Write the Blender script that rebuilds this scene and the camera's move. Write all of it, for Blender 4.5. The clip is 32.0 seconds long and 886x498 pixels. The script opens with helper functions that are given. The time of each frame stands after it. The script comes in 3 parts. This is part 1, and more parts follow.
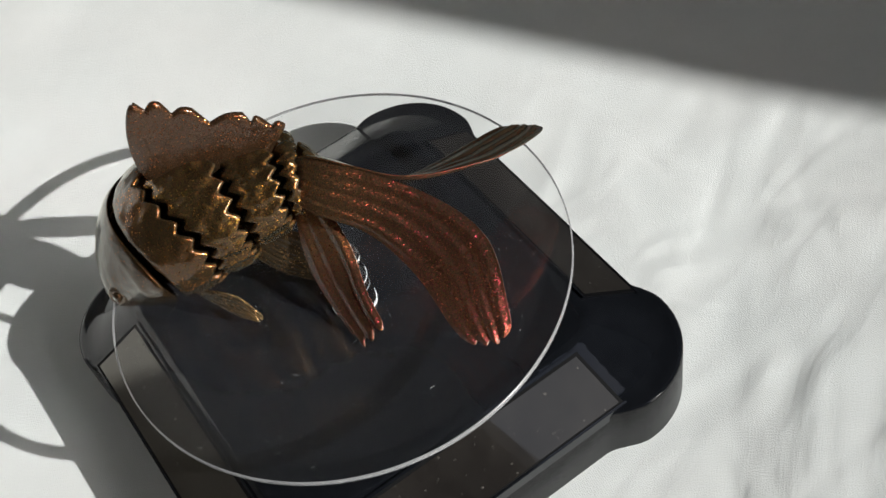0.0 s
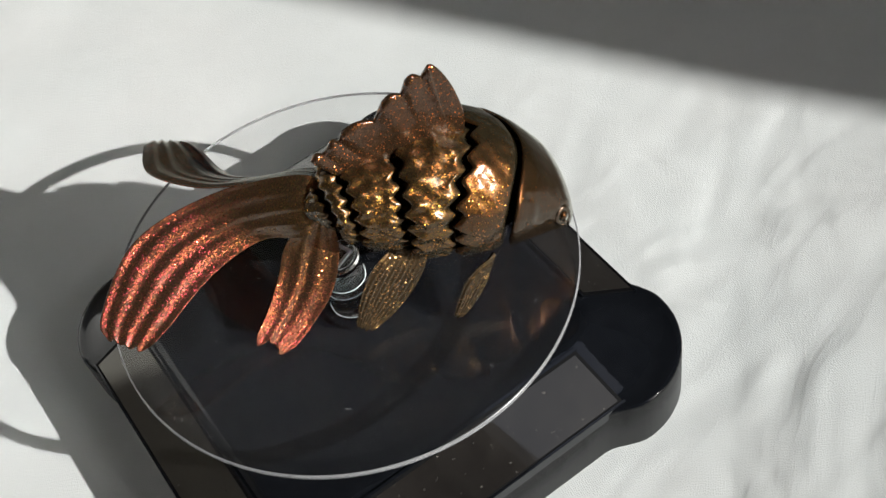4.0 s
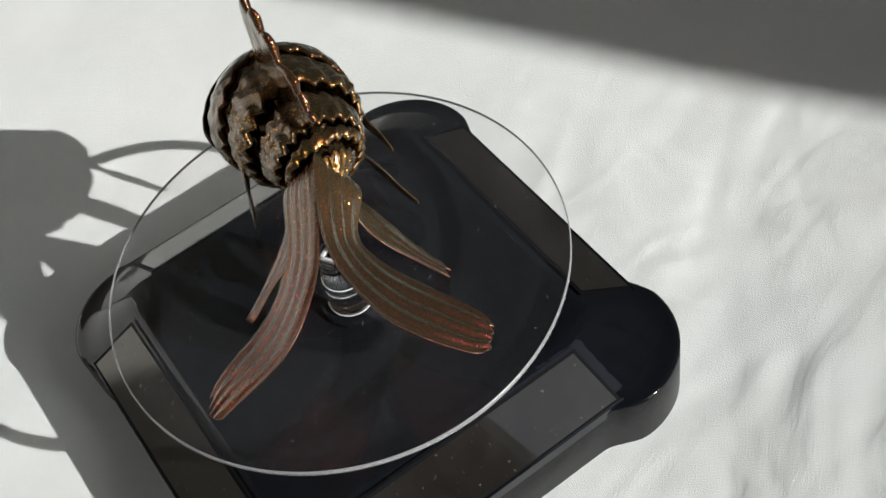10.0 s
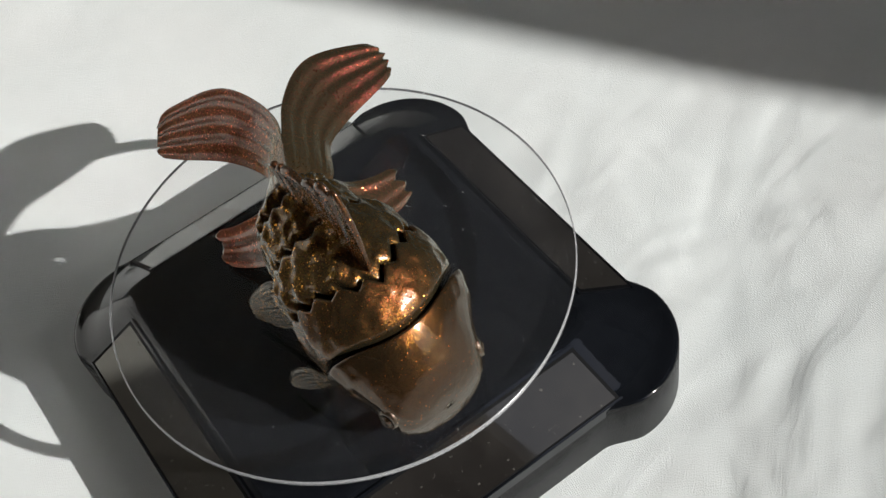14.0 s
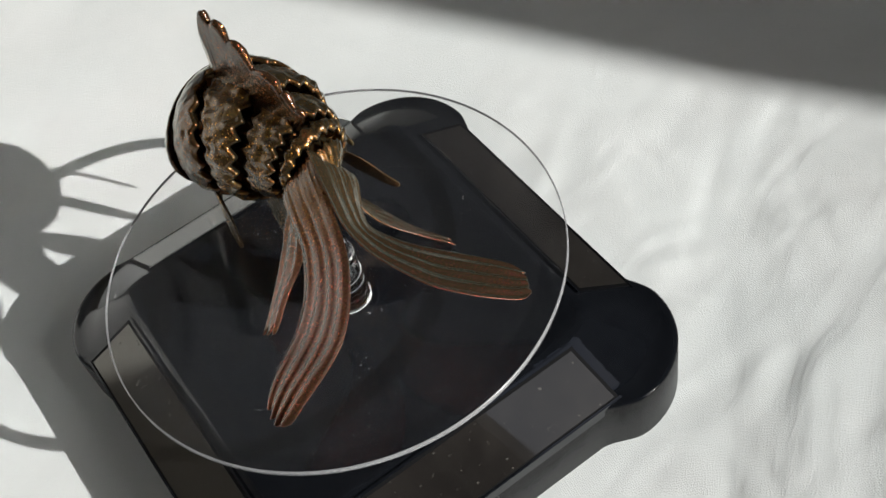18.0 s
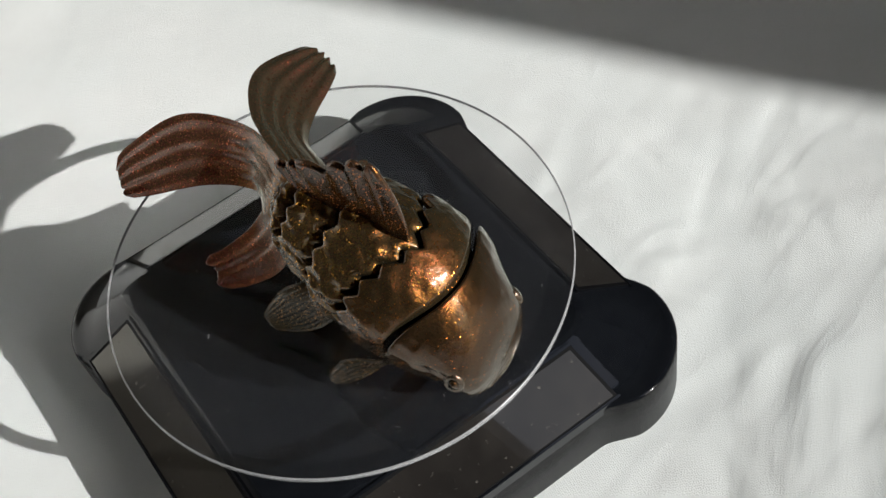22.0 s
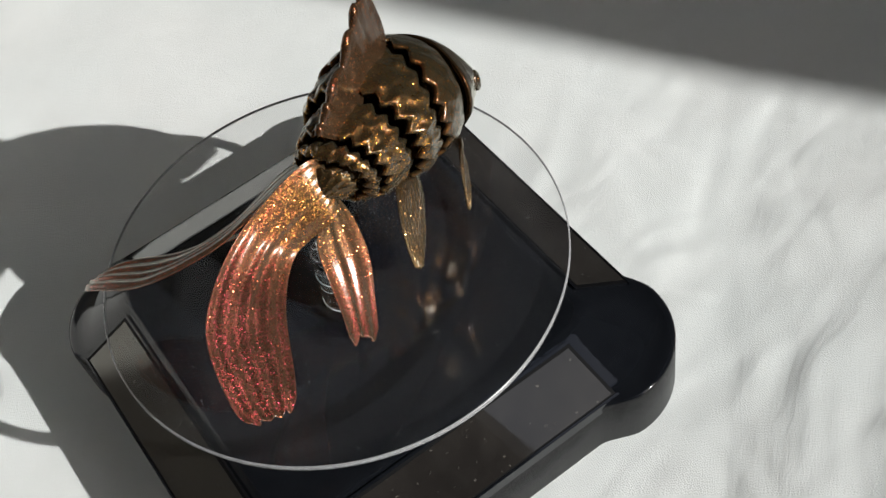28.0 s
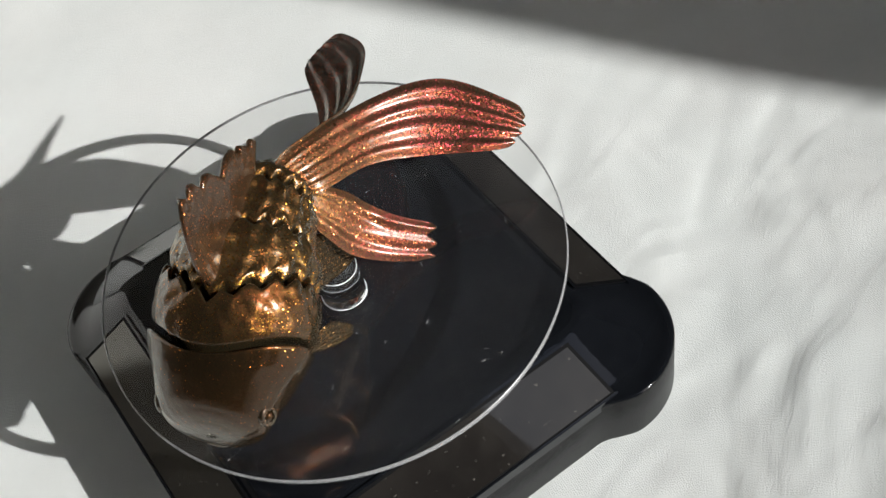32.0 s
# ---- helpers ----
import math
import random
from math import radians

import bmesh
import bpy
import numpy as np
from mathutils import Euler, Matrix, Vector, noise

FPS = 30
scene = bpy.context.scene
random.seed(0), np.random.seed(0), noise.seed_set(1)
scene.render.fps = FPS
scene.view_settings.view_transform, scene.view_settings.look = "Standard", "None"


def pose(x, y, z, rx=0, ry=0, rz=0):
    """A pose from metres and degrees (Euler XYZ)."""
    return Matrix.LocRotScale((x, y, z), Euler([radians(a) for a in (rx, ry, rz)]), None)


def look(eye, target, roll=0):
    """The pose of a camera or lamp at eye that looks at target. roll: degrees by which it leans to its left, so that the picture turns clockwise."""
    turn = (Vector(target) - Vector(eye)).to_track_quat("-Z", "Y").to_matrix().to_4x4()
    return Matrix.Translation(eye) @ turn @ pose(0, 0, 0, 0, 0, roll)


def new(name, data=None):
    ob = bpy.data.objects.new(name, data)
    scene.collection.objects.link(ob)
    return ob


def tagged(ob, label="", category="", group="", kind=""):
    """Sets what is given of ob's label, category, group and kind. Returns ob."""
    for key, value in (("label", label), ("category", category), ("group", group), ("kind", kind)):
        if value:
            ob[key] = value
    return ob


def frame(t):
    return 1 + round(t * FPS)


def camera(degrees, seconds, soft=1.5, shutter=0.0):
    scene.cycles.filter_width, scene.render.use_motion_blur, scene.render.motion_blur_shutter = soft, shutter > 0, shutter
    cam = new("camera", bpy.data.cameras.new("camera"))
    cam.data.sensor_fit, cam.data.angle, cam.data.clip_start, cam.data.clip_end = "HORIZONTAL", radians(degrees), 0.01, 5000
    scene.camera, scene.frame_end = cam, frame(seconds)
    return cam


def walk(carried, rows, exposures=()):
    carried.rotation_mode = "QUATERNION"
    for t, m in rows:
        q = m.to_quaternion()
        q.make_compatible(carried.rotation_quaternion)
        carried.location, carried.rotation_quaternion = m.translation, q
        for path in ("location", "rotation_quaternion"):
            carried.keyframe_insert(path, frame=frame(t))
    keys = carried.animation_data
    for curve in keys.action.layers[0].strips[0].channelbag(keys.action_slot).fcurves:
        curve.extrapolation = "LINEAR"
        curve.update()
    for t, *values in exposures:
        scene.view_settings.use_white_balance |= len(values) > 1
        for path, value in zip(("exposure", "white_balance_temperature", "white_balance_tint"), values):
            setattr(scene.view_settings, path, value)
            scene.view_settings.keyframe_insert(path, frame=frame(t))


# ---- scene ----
cam = camera(40.7, 32.0, soft=1.5)
RD = 0.052          # radius of the clear disc
ZC = 0.839 * RD     # height of the disc above the cloth
ZB = ZC - 0.478 * RD  # top edge of the base


def lens(ex, ey, ez, r):
    """A camera pose from its place, in disc radii, and its three axes."""
    m = Matrix([[r[0][0], r[0][1], r[0][2]], [r[1][0], r[1][1], r[1][2]], [r[2][0], r[2][1], r[2][2]]])
    q = m.to_quaternion().to_matrix().to_4x4()
    return Matrix.Translation((ex * RD, ey * RD, ez * RD + ZC)) @ q


walk(cam, [
    (0.0, lens(-0.8643, -3.0321, 4.0031, ((0.80883, 0.53397, -0.24632), (-0.56882, 0.60421, -0.55801), (-0.14913, 0.59145, 0.79244)))),
    (8.0, lens(-0.8584, -3.0273, 3.9979, ((0.80737, 0.53617, -0.24632), (-0.57093, 0.60448, -0.55556), (-0.14898, 0.58917, 0.79416)))),
    (16.0, lens(-0.8526, -3.0225, 3.9927, ((0.80616, 0.53803, -0.24624), (-0.57273, 0.60501, -0.55312), (-0.14862, 0.58693, 0.79588)))),
    (24.0, lens(-0.8467, -3.0176, 3.9876, ((0.80519, 0.53953, -0.24610), (-0.57423, 0.60579, -0.55070), (-0.14804, 0.58474, 0.79760)))),
    (32.0, lens(-0.8409, -3.0128, 3.9824, ((0.80448, 0.54069, -0.24589), (-0.57544, 0.60682, -0.54830), (-0.14725, 0.58260, 0.79931)))),
])

# ---- light ----
SUN_AZ, SUN_EL = radians(-60.0), radians(29.5)
world = bpy.data.worlds.new("world")
scene.world = world
world.use_nodes = True
wn = world.node_tree.nodes
sky = wn.new("ShaderNodeTexSky")
sky.sky_type = "NISHITA"
sky.sun_disc = False
sky.sun_elevation = SUN_EL
sky.sun_rotation = math.pi / 2 - SUN_AZ
world.node_tree.links.new(sky.outputs[0], wn["Background"].inputs[0])
wn["Background"].inputs[1].default_value = 0.15

sun = new("sun", bpy.data.lights.new("sun", "SUN"))
sun.data.energy, sun.data.angle, sun.data.color = 5.0, radians(0.55), (1.0, 1.0, 0.975)
SUN_DIR = Vector((math.cos(SUN_EL) * math.cos(SUN_AZ), math.cos(SUN_EL) * math.sin(SUN_AZ), math.sin(SUN_EL)))
sun.matrix_world = look(SUN_DIR * 3, (0, 0, 0))
scene.view_settings.exposure = 0.1


# ---- materials ----
def mat(name):
    m = bpy.data.materials.new(name)
    m.use_nodes = True
    return m, m.node_tree.nodes, m.node_tree.links, m.node_tree.nodes["Principled BSDF"]


def texnoise(nodes, links, scale, detail=4, rough=0.6, coord="Object"):
    tc = nodes.new("ShaderNodeTexCoord")
    n = nodes.new("ShaderNodeTexNoise")
    n.inputs["Scale"].default_value = scale
    n.inputs["Detail"].default_value = detail
    n.inputs["Roughness"].default_value = rough
    links.new(tc.outputs[coord], n.inputs["Vector"])
    return n


def ramp(nodes, links, fac, stops):
    r = nodes.new("ShaderNodeValToRGB")
    while len(r.color_ramp.elements) < len(stops):
        r.color_ramp.elements.new(0.5)
    for e, (p, c) in zip(r.color_ramp.elements, stops):
        e.position = p
        e.color = (*c, 1) if len(c) == 3 else c
    links.new(fac, r.inputs[0])
    return r


def bump(nodes, links, height, bsdf, strength, distance, prev=None):
    b = nodes.new("ShaderNodeBump")
    b.inputs["Strength"].default_value = strength
    b.inputs["Distance"].default_value = distance
    links.new(height, b.inputs["Height"])
    if prev:
        links.new(prev.outputs[0], b.inputs["Normal"])
    links.new(b.outputs[0], bsdf.inputs["Normal"])
    return b


def black_plastic():
    m, n, l, b = mat("black_plastic")
    t = texnoise(n, l, 220, 5)
    r = ramp(n, l, t.outputs[0], [(0.35, (0.004, 0.0046, 0.006)), (0.75, (0.006, 0.0068, 0.0086))])
    l.new(r.outputs[0], b.inputs["Base Color"])
    t2 = texnoise(n, l, 45, 6)
    r2 = ramp(n, l, t2.outputs[0], [(0.3, (0.03,) * 3), (0.8, (0.10,) * 3)])
    l.new(r2.outputs[0], b.inputs["Roughness"])
    b.inputs["Specular IOR Level"].default_value = 0.32
    bump(n, l, t.outputs[0], b, 0.05, 0.0002)
    return m


def textured_plastic():
    m, n, l, b = mat("textured_black_plastic")
    t = texnoise(n, l, 2600, 2)
    b.inputs["Base Color"].default_value = (0.0035, 0.0035, 0.004, 1)
    b.inputs["Specular IOR Level"].default_value = 0.22
    b.inputs["Roughness"].default_value = 0.38
    bump(n, l, t.outputs[0], b, 1.0, 0.00035)
    return m


def solar_cell():
    m, n, l, b = mat("solar_cell")
    t = texnoise(n, l, 60, 5)
    r = ramp(n, l, t.outputs[0], [(0.3, (0.009, 0.008, 0.0075)), (0.8, (0.015, 0.013, 0.012))])
    l.new(r.outputs[0], b.inputs["Base Color"])
    t2 = texnoise(n, l, 90, 6)
    r2 = ramp(n, l, t2.outputs[0], [(0.35, (0.015,) * 3), (0.75, (0.06,) * 3)])
    l.new(r2.outputs[0], b.inputs["Roughness"])
    b.inputs["IOR"].default_value = 1.65
    b.inputs["Specular Tint"].default_value = (1.0, 0.96, 0.84, 1)
    # specks and wipe marks of dust
    v = texnoise(n, l, 900, 2, 0.5)
    sp = ramp(n, l, v.outputs[0], [(0.69, (0, 0, 0)), (0.76, (0.12, 0.12, 0.12))])
    w = texnoise(n, l, 35, 6, 0.7)
    sm = ramp(n, l, w.outputs[0], [(0.45, (0.002,) * 3), (0.75, (0.03,) * 3)])
    mxv = n.new("ShaderNodeMath")
    mxv.operation = "MAXIMUM"
    l.new(sp.outputs[0], mxv.inputs[0])
    l.new(sm.outputs[0], mxv.inputs[1])
    dust = n.new("ShaderNodeBsdfDiffuse")
    dust.inputs["Color"].default_value = (0.5, 0.46, 0.4, 1)
    mx = n.new("ShaderNodeMixShader")
    l.new(mxv.outputs[0], mx.inputs[0])
    l.new(b.outputs[0], mx.inputs[1])
    l.new(dust.outputs[0], mx.inputs[2])
    l.new(mx.outputs[0], n["Material Output"].inputs["Surface"])
    return m


def acrylic(name, rough=0.0, tint=(1, 1, 1)):
    m, n, l, b = mat(name)
    b.inputs["Base Color"].default_value = (*tint, 1)
    b.inputs["Transmission Weight"].default_value = 1.0
    b.inputs["Roughness"].default_value = rough
    b.inputs["IOR"].default_value = 1.49
    return m


def dusty_acrylic():
    """Clear acrylic under a thin film of dust and wipe marks, which also paints in a reflected haze."""
    m = acrylic("clear_acrylic")
    n, l = m.node_tree.nodes, m.node_tree.links
    t = texnoise(n, l, 60, 6, 0.7)
    film = n.new("ShaderNodeMapRange")
    film.inputs[1].default_value, film.inputs[2].default_value = 0.3, 0.75
    film.inputs[3].default_value, film.inputs[4].default_value = 0.0035, 0.006
    l.new(t.outputs[0], film.inputs[0])
    dust = n.new("ShaderNodeBsdfDiffuse")
    # bluish tone: dust plus the painted haze of reflected ceiling and sky
    dust.inputs["Color"].default_value = (0.78, 0.8, 0.86, 1)
    mx = n.new("ShaderNodeMixShader")
    l.new(film.outputs[0], mx.inputs[0])
    l.new(n["Principled BSDF"].outputs[0], mx.inputs[1])
    l.new(dust.outputs[0], mx.inputs[2])
    l.new(mx.outputs[0], n["Material Output"].inputs["Surface"])
    return m


def cotton():
    m, n, l, b = mat("white_cotton")
    t = texnoise(n, l, 25, 5)
    r = ramp(n, l, t.outputs[0], [(0.3, (0.70, 0.718, 0.71)), (0.7, (0.77, 0.788, 0.78))])
    # faint warm and cool mottling
    tw = texnoise(n, l, 9, 3)
    warm = ramp(n, l, tw.outputs[0], [(0.35, (0.985, 1.0, 0.995)), (0.65, (1.0, 0.985, 0.975))])
    tint = n.new("ShaderNodeMix")
    tint.data_type, tint.blend_type = "RGBA", "MULTIPLY"
    tint.inputs[0].default_value = 1.0
    l.new(r.outputs[0], tint.inputs[6])
    l.new(warm.outputs[0], tint.inputs[7])
    l.new(tint.outputs[2], b.inputs["Base Color"])
    b.inputs["Roughness"].default_value = 0.9
    b.inputs["Sheen Weight"].default_value = 0.15
    # uneven plain weave
    tc = n.new("ShaderNodeTexCoord")
    mp = n.new("ShaderNodeMapping")
    mp.inputs["Rotation"].default_value = (0, 0, radians(38))
    l.new(tc.outputs["Object"], mp.inputs["Vector"])
    w = n.new("ShaderNodeTexVoronoi")
    w.inputs["Scale"].default_value = 2100
    w.inputs["Randomness"].default_value = 0.42
    l.new(mp.outputs[0], w.inputs["Vector"])
    b1 = bump(n, l, w.outputs["Distance"], b, 0.8, 0.00016)
    t3 = texnoise(n, l, 130, 7, 0.7)
    b2 = bump(n, l, t3.outputs[0], b, 0.07, 0.0012, b1)
    t4 = texnoise(n, l, 900, 4, 0.7)
    bump(n, l, t4.outputs[0], b, 0.14, 0.0004, b2)
    return m


def fish_paint(name, near, far=None, rough=0.3, flake=0.5, span=(0.1, 0.6), gloss=0.72, base=(0.029, 0.023, 0.012), varnish=0.12, coat=1.38, glints=0.06, grain=5000, share=0.3):
    """Colour-shift paint: a dull dark ground under varnish, a broad metallic sheen, and tiny leaning flakes of a lighter tone.
    near and far: the sheen's dark and light tones and the flakes' tone, close to the tail root and away from it."""
    m, n, l, b = mat(name)
    t = texnoise(n, l, 110, 5)
    tc = n.new("ShaderNodeTexCoord")
    k = None
    if far:
        d = n.new("ShaderNodeVectorMath")
        d.operation = "DISTANCE"
        d.inputs[1].default_value = (0.06 * RD, 0.05 * RD, 0.5 * RD)
        l.new(tc.outputs["Object"], d.inputs[0])
        k = n.new("ShaderNodeMapRange")
        k.inputs[1].default_value, k.inputs[2].default_value = span[0] * RD, span[1] * RD
        l.new(d.outputs["Value"], k.inputs[0])

    def tone(dark, light):
        return ramp(n, l, t.outputs[0], [(0.3, dark), (0.7, light)]).outputs[0]

    def blend(a, c):
        if not far:
            return a
        mx = n.new("ShaderNodeMix")
        mx.data_type = "RGBA"
        l.new(k.outputs[0], mx.inputs[0])
        l.new(a, mx.inputs[6])
        l.new(c, mx.inputs[7])
        return mx.outputs[2]
    sheen = blend(tone(near[0], near[1]), tone(far[0], far[1]) if far else None)
    spark = blend(tone(tuple(x * 0.7 for x in near[2]), near[2]), tone(tuple(x * 0.7 for x in far[2]), far[2]) if far else None)
    v = n.new("ShaderNodeTexVoronoi")
    v.inputs["Scale"].default_value = grain
    l.new(tc.outputs["Object"], v.inputs["Vector"])
    sep = n.new("ShaderNodeSeparateColor")
    l.new(v.outputs["Color"], sep.inputs[0])
    hsv = n.new("ShaderNodeHueSaturation")
    l.new(spark, hsv.inputs["Color"])
    mr = n.new("ShaderNodeMapRange")
    mr.inputs[3].default_value, mr.inputs[4].default_value = 0.35, 1.65
    l.new(sep.outputs[0], mr.inputs[0])
    l.new(mr.outputs[0], hsv.inputs["Value"])
    mh = n.new("ShaderNodeMapRange")
    mh.inputs[3].default_value, mh.inputs[4].default_value = 0.47, 0.53
    l.new(sep.outputs[1], mh.inputs[0])
    l.new(mh.outputs[0], hsv.inputs["Hue"])
    # brushed, slightly lumpy coat
    t3 = texnoise(n, l, 700, 5, 0.7)
    bp = n.new("ShaderNodeBump")
    bp.inputs["Strength"].default_value = 0.3
    bp.inputs["Distance"].default_value = 0.0003
    l.new(t3.outputs[0], bp.inputs["Height"])
    bv = n.new("ShaderNodeBump")
    bv.inputs["Strength"].default_value = 0.1
    bv.inputs["Distance"].default_value = 0.0003
    l.new(t3.outputs[0], bv.inputs["Height"])
    # flakes: each cell leans its own way
    lean = n.new("ShaderNodeVectorMath")
    lean.operation = "SUBTRACT"
    lean.inputs[1].default_value = (0.5, 0.5, 0.5)
    l.new(v.outputs["Color"], lean.inputs[0])
    sc = n.new("ShaderNodeVectorMath")
    sc.operation = "SCALE"
    sc.inputs["Scale"].default_value = flake
    l.new(lean.outputs[0], sc.inputs[0])
    ad = n.new("ShaderNodeVectorMath")
    l.new(sc.outputs[0], ad.inputs[0])
    l.new(bp.outputs[0], ad.inputs[1])
    no = n.new("ShaderNodeVectorMath")
    no.operation = "NORMALIZE"
    l.new(ad.outputs[0], no.inputs[0])
    b.inputs["Base Color"].default_value = (*base, 1)
    b.inputs["Roughness"].default_value = varnish
    l.new(bp.outputs[0], b.inputs["Normal"])
    broad = n.new("ShaderNodeBsdfAnisotropic")
    broad.inputs["Roughness"].default_value = rough + 0.2
    l.new(sheen, broad.inputs["Color"])
    l.new(bp.outputs[0], broad.inputs["Normal"])
    fine = n.new("ShaderNodeBsdfAnisotropic")
    fine.inputs["Roughness"].default_value = rough
    l.new(hsv.outputs[0], fine.inputs["Color"])
    l.new(no.outputs[0], fine.inputs["Normal"])
    m1 = n.new("ShaderNodeMixShader")
    m1.inputs[0].default_value = share
    l.new(broad.outputs[0], m1.inputs[1])
    l.new(fine.outputs[0], m1.inputs[2])
    # the sheen fades when seen edge-on
    lw = n.new("ShaderNodeLayerWeight")
    lw.inputs["Blend"].default_value = 0.5
    l.new(bp.outputs[0], lw.inputs["Normal"])
    gl = n.new("ShaderNodeMapRange")
    gl.inputs[1].default_value, gl.inputs[2].default_value = 0.15, 0.75
    gl.inputs[3].default_value, gl.inputs[4].default_value = gloss, gloss * 0.15
    l.new(lw.outputs["Facing"], gl.inputs[0])
    m2 = n.new("ShaderNodeMixShader")
    l.new(gl.outputs[0], m2.inputs[0])
    l.new(b.outputs[0], m2.inputs[1])
    l.new(m1.outputs[0], m2.inputs[2])
    # sparse larger flakes that glint on their own
    v2 = n.new("ShaderNodeTexVoronoi")
    v2.inputs["Scale"].default_value = grain * 0.86
    l.new(tc.outputs["Object"], v2.inputs["Vector"])
    lean2 = n.new("ShaderNodeVectorMath")
    lean2.operation = "SUBTRACT"
    lean2.inputs[1].default_value = (0.5, 0.5, 0.5)
    l.new(v2.outputs["Color"], lean2.inputs[0])
    sc2 = n.new("ShaderNodeVectorMath")
    sc2.operation = "SCALE"
    sc2.inputs["Scale"].default_value = 0.75
    l.new(lean2.outputs[0], sc2.inputs[0])
    ad2 = n.new("ShaderNodeVectorMath")
    l.new(sc2.outputs[0], ad2.inputs[0])
    l.new(bp.outputs[0], ad2.inputs[1])
    no2 = n.new("ShaderNodeVectorMath")
    no2.operation = "NORMALIZE"
    l.new(ad2.outputs[0], no2.inputs[0])
    glint = n.new("ShaderNodeBsdfAnisotropic")
    glint.inputs["Roughness"].default_value = 0.22
    bright = n.new("ShaderNodeHueSaturation")
    bright.inputs["Value"].default_value = 1.3
    l.new(spark, bright.inputs["Color"])
    l.new(bright.outputs[0], glint.inputs["Color"])
    l.new(no2.outputs[0], glint.inputs["Normal"])
    pick = n.new("ShaderNodeSeparateColor")
    l.new(v2.outputs["Color"], pick.inputs[0])
    few = n.new("ShaderNodeMath")
    few.operation = "GREATER_THAN"
    few.inputs[1].default_value = 1 - glints
    l.new(pick.outputs[2], few.inputs[0])
    m4 = n.new("ShaderNodeMixShader")
    l.new(few.outputs[0], m4.inputs[0])
    l.new(m2.outputs[0], m4.inputs[1])
    l.new(glint.outputs[0], m4.inputs[2])
    # clear varnish over all
    top = n.new("ShaderNodeBsdfAnisotropic")
    top.inputs["Roughness"].default_value = varnish
    top.inputs["Color"].default_value = (0.9, 0.9, 0.8, 1)
    l.new(bv.outputs[0], top.inputs["Normal"])
    fr = n.new("ShaderNodeFresnel")
    fr.inputs["IOR"].default_value = coat
    l.new(bv.outputs[0], fr.inputs["Normal"])
    m3 = n.new("ShaderNodeMixShader")
    l.new(fr.outputs[0], m3.inputs[0])
    l.new(m4.outputs[0], m3.inputs[1])
    l.new(top.outputs[0], m3.inputs[2])
    l.new(m3.outputs[0], n["Material Output"].inputs["Surface"])
    return m


def plaster(name, c):
    m, n, l, b = mat(name)
    t = texnoise(n, l, 8, 6)
    r = ramp(n, l, t.outputs[0], [(0.3, tuple(x * 0.94 for x in c)), (0.7, c)])
    l.new(r.outputs[0], b.inputs["Base Color"])
    b.inputs["Roughness"].default_value = 0.85
    bump(n, l, t.outputs[0], b, 0.2, 0.002)
    return m


M_BLACK, M_SIDE, M_CELL = black_plastic(), textured_plastic(), solar_cell()
M_DISC, M_RIM, M_CLOTH = dusty_acrylic(), acrylic("polished_acrylic_edge", 0.25), cotton()
M_RIM.node_tree.nodes["Principled BSDF"].inputs["Transmission Weight"].default_value = 0.72
M_RIM.node_tree.nodes["Principled BSDF"].inputs["Base Color"].default_value = (0.85, 0.85, 0.87, 1)
M_FRAME, _n, _l, _b = mat("dull_black_plastic")
_b.inputs["Base Color"].default_value = (0.003, 0.003, 0.0035, 1)
_b.inputs["Roughness"].default_value = 0.6
_b.inputs["Specular IOR Level"].default_value = 0.06
M_DUST = plaster("white_lint", (0.7, 0.7, 0.7))
M_SPINDLE = acrylic("spindle_plastic", 0.0, (0.98, 0.985, 0.99))
M_SOCKET = acrylic("clear_socket_plastic", 0.02, (0.95, 0.96, 0.98))
M_SOCKET.node_tree.nodes["Principled BSDF"].inputs["Transmission Weight"].default_value = 0.97
# milky white that stands in for glints on the clear spindle
M_GLINT = acrylic("milky_glint_plastic", 0.3, (0.93, 0.94, 0.97))
M_GLINT.node_tree.nodes["Principled BSDF"].inputs["Transmission Weight"].default_value = 0.35
GOLD = ((0.018, 0.013, 0.006), (0.045, 0.032, 0.013), (0.7, 0.29, 0.04))
COPPER = ((0.028, 0.021, 0.01), (0.065, 0.047, 0.022), (0.56, 0.22, 0.045))
RED = ((0.032, 0.023, 0.014), (0.07, 0.049, 0.031), (0.72, 0.13, 0.065))
M_GOLD = fish_paint("bronze_gold_paint", GOLD, rough=0.32, flake=0.42, varnish=0.24, share=0.25)
M_SHOULDER = fish_paint("copper_gold_paint", ((0.022, 0.013, 0.006), (0.055, 0.032, 0.012), (0.74, 0.245, 0.043)), rough=0.32, flake=0.3, varnish=0.15, coat=1.3, glints=0.03, grain=6500, share=0.17)
M_HEAD = fish_paint("varnished_copper_paint", ((0.015, 0.009, 0.004), (0.036, 0.02, 0.008), (0.58, 0.185, 0.036)), rough=0.23, flake=0.26, gloss=0.6, base=(0.021, 0.014, 0.007), varnish=0.04, coat=1.31, glints=0.007, grain=6800, share=0.15)
M_STEM = fish_paint("bronze_copper_paint", GOLD, COPPER, rough=0.3, flake=0.45, span=(0.02, 0.2), share=0.18)
M_TAIL = fish_paint("copper_red_paint", COPPER, RED, rough=0.33, flake=0.62, span=(0.05, 0.5), base=(0.045, 0.036, 0.02), varnish=0.2, coat=1.34, glints=0.05, grain=6000, share=0.33)
M_FIN = fish_paint("dark_bronze_paint", ((0.012, 0.007, 0.004), (0.026, 0.015, 0.008), (0.5, 0.16, 0.045)), rough=0.24, flake=0.4, gloss=0.5, base=(0.045, 0.025, 0.013), coat=1.2, glints=0.05, share=0.3)
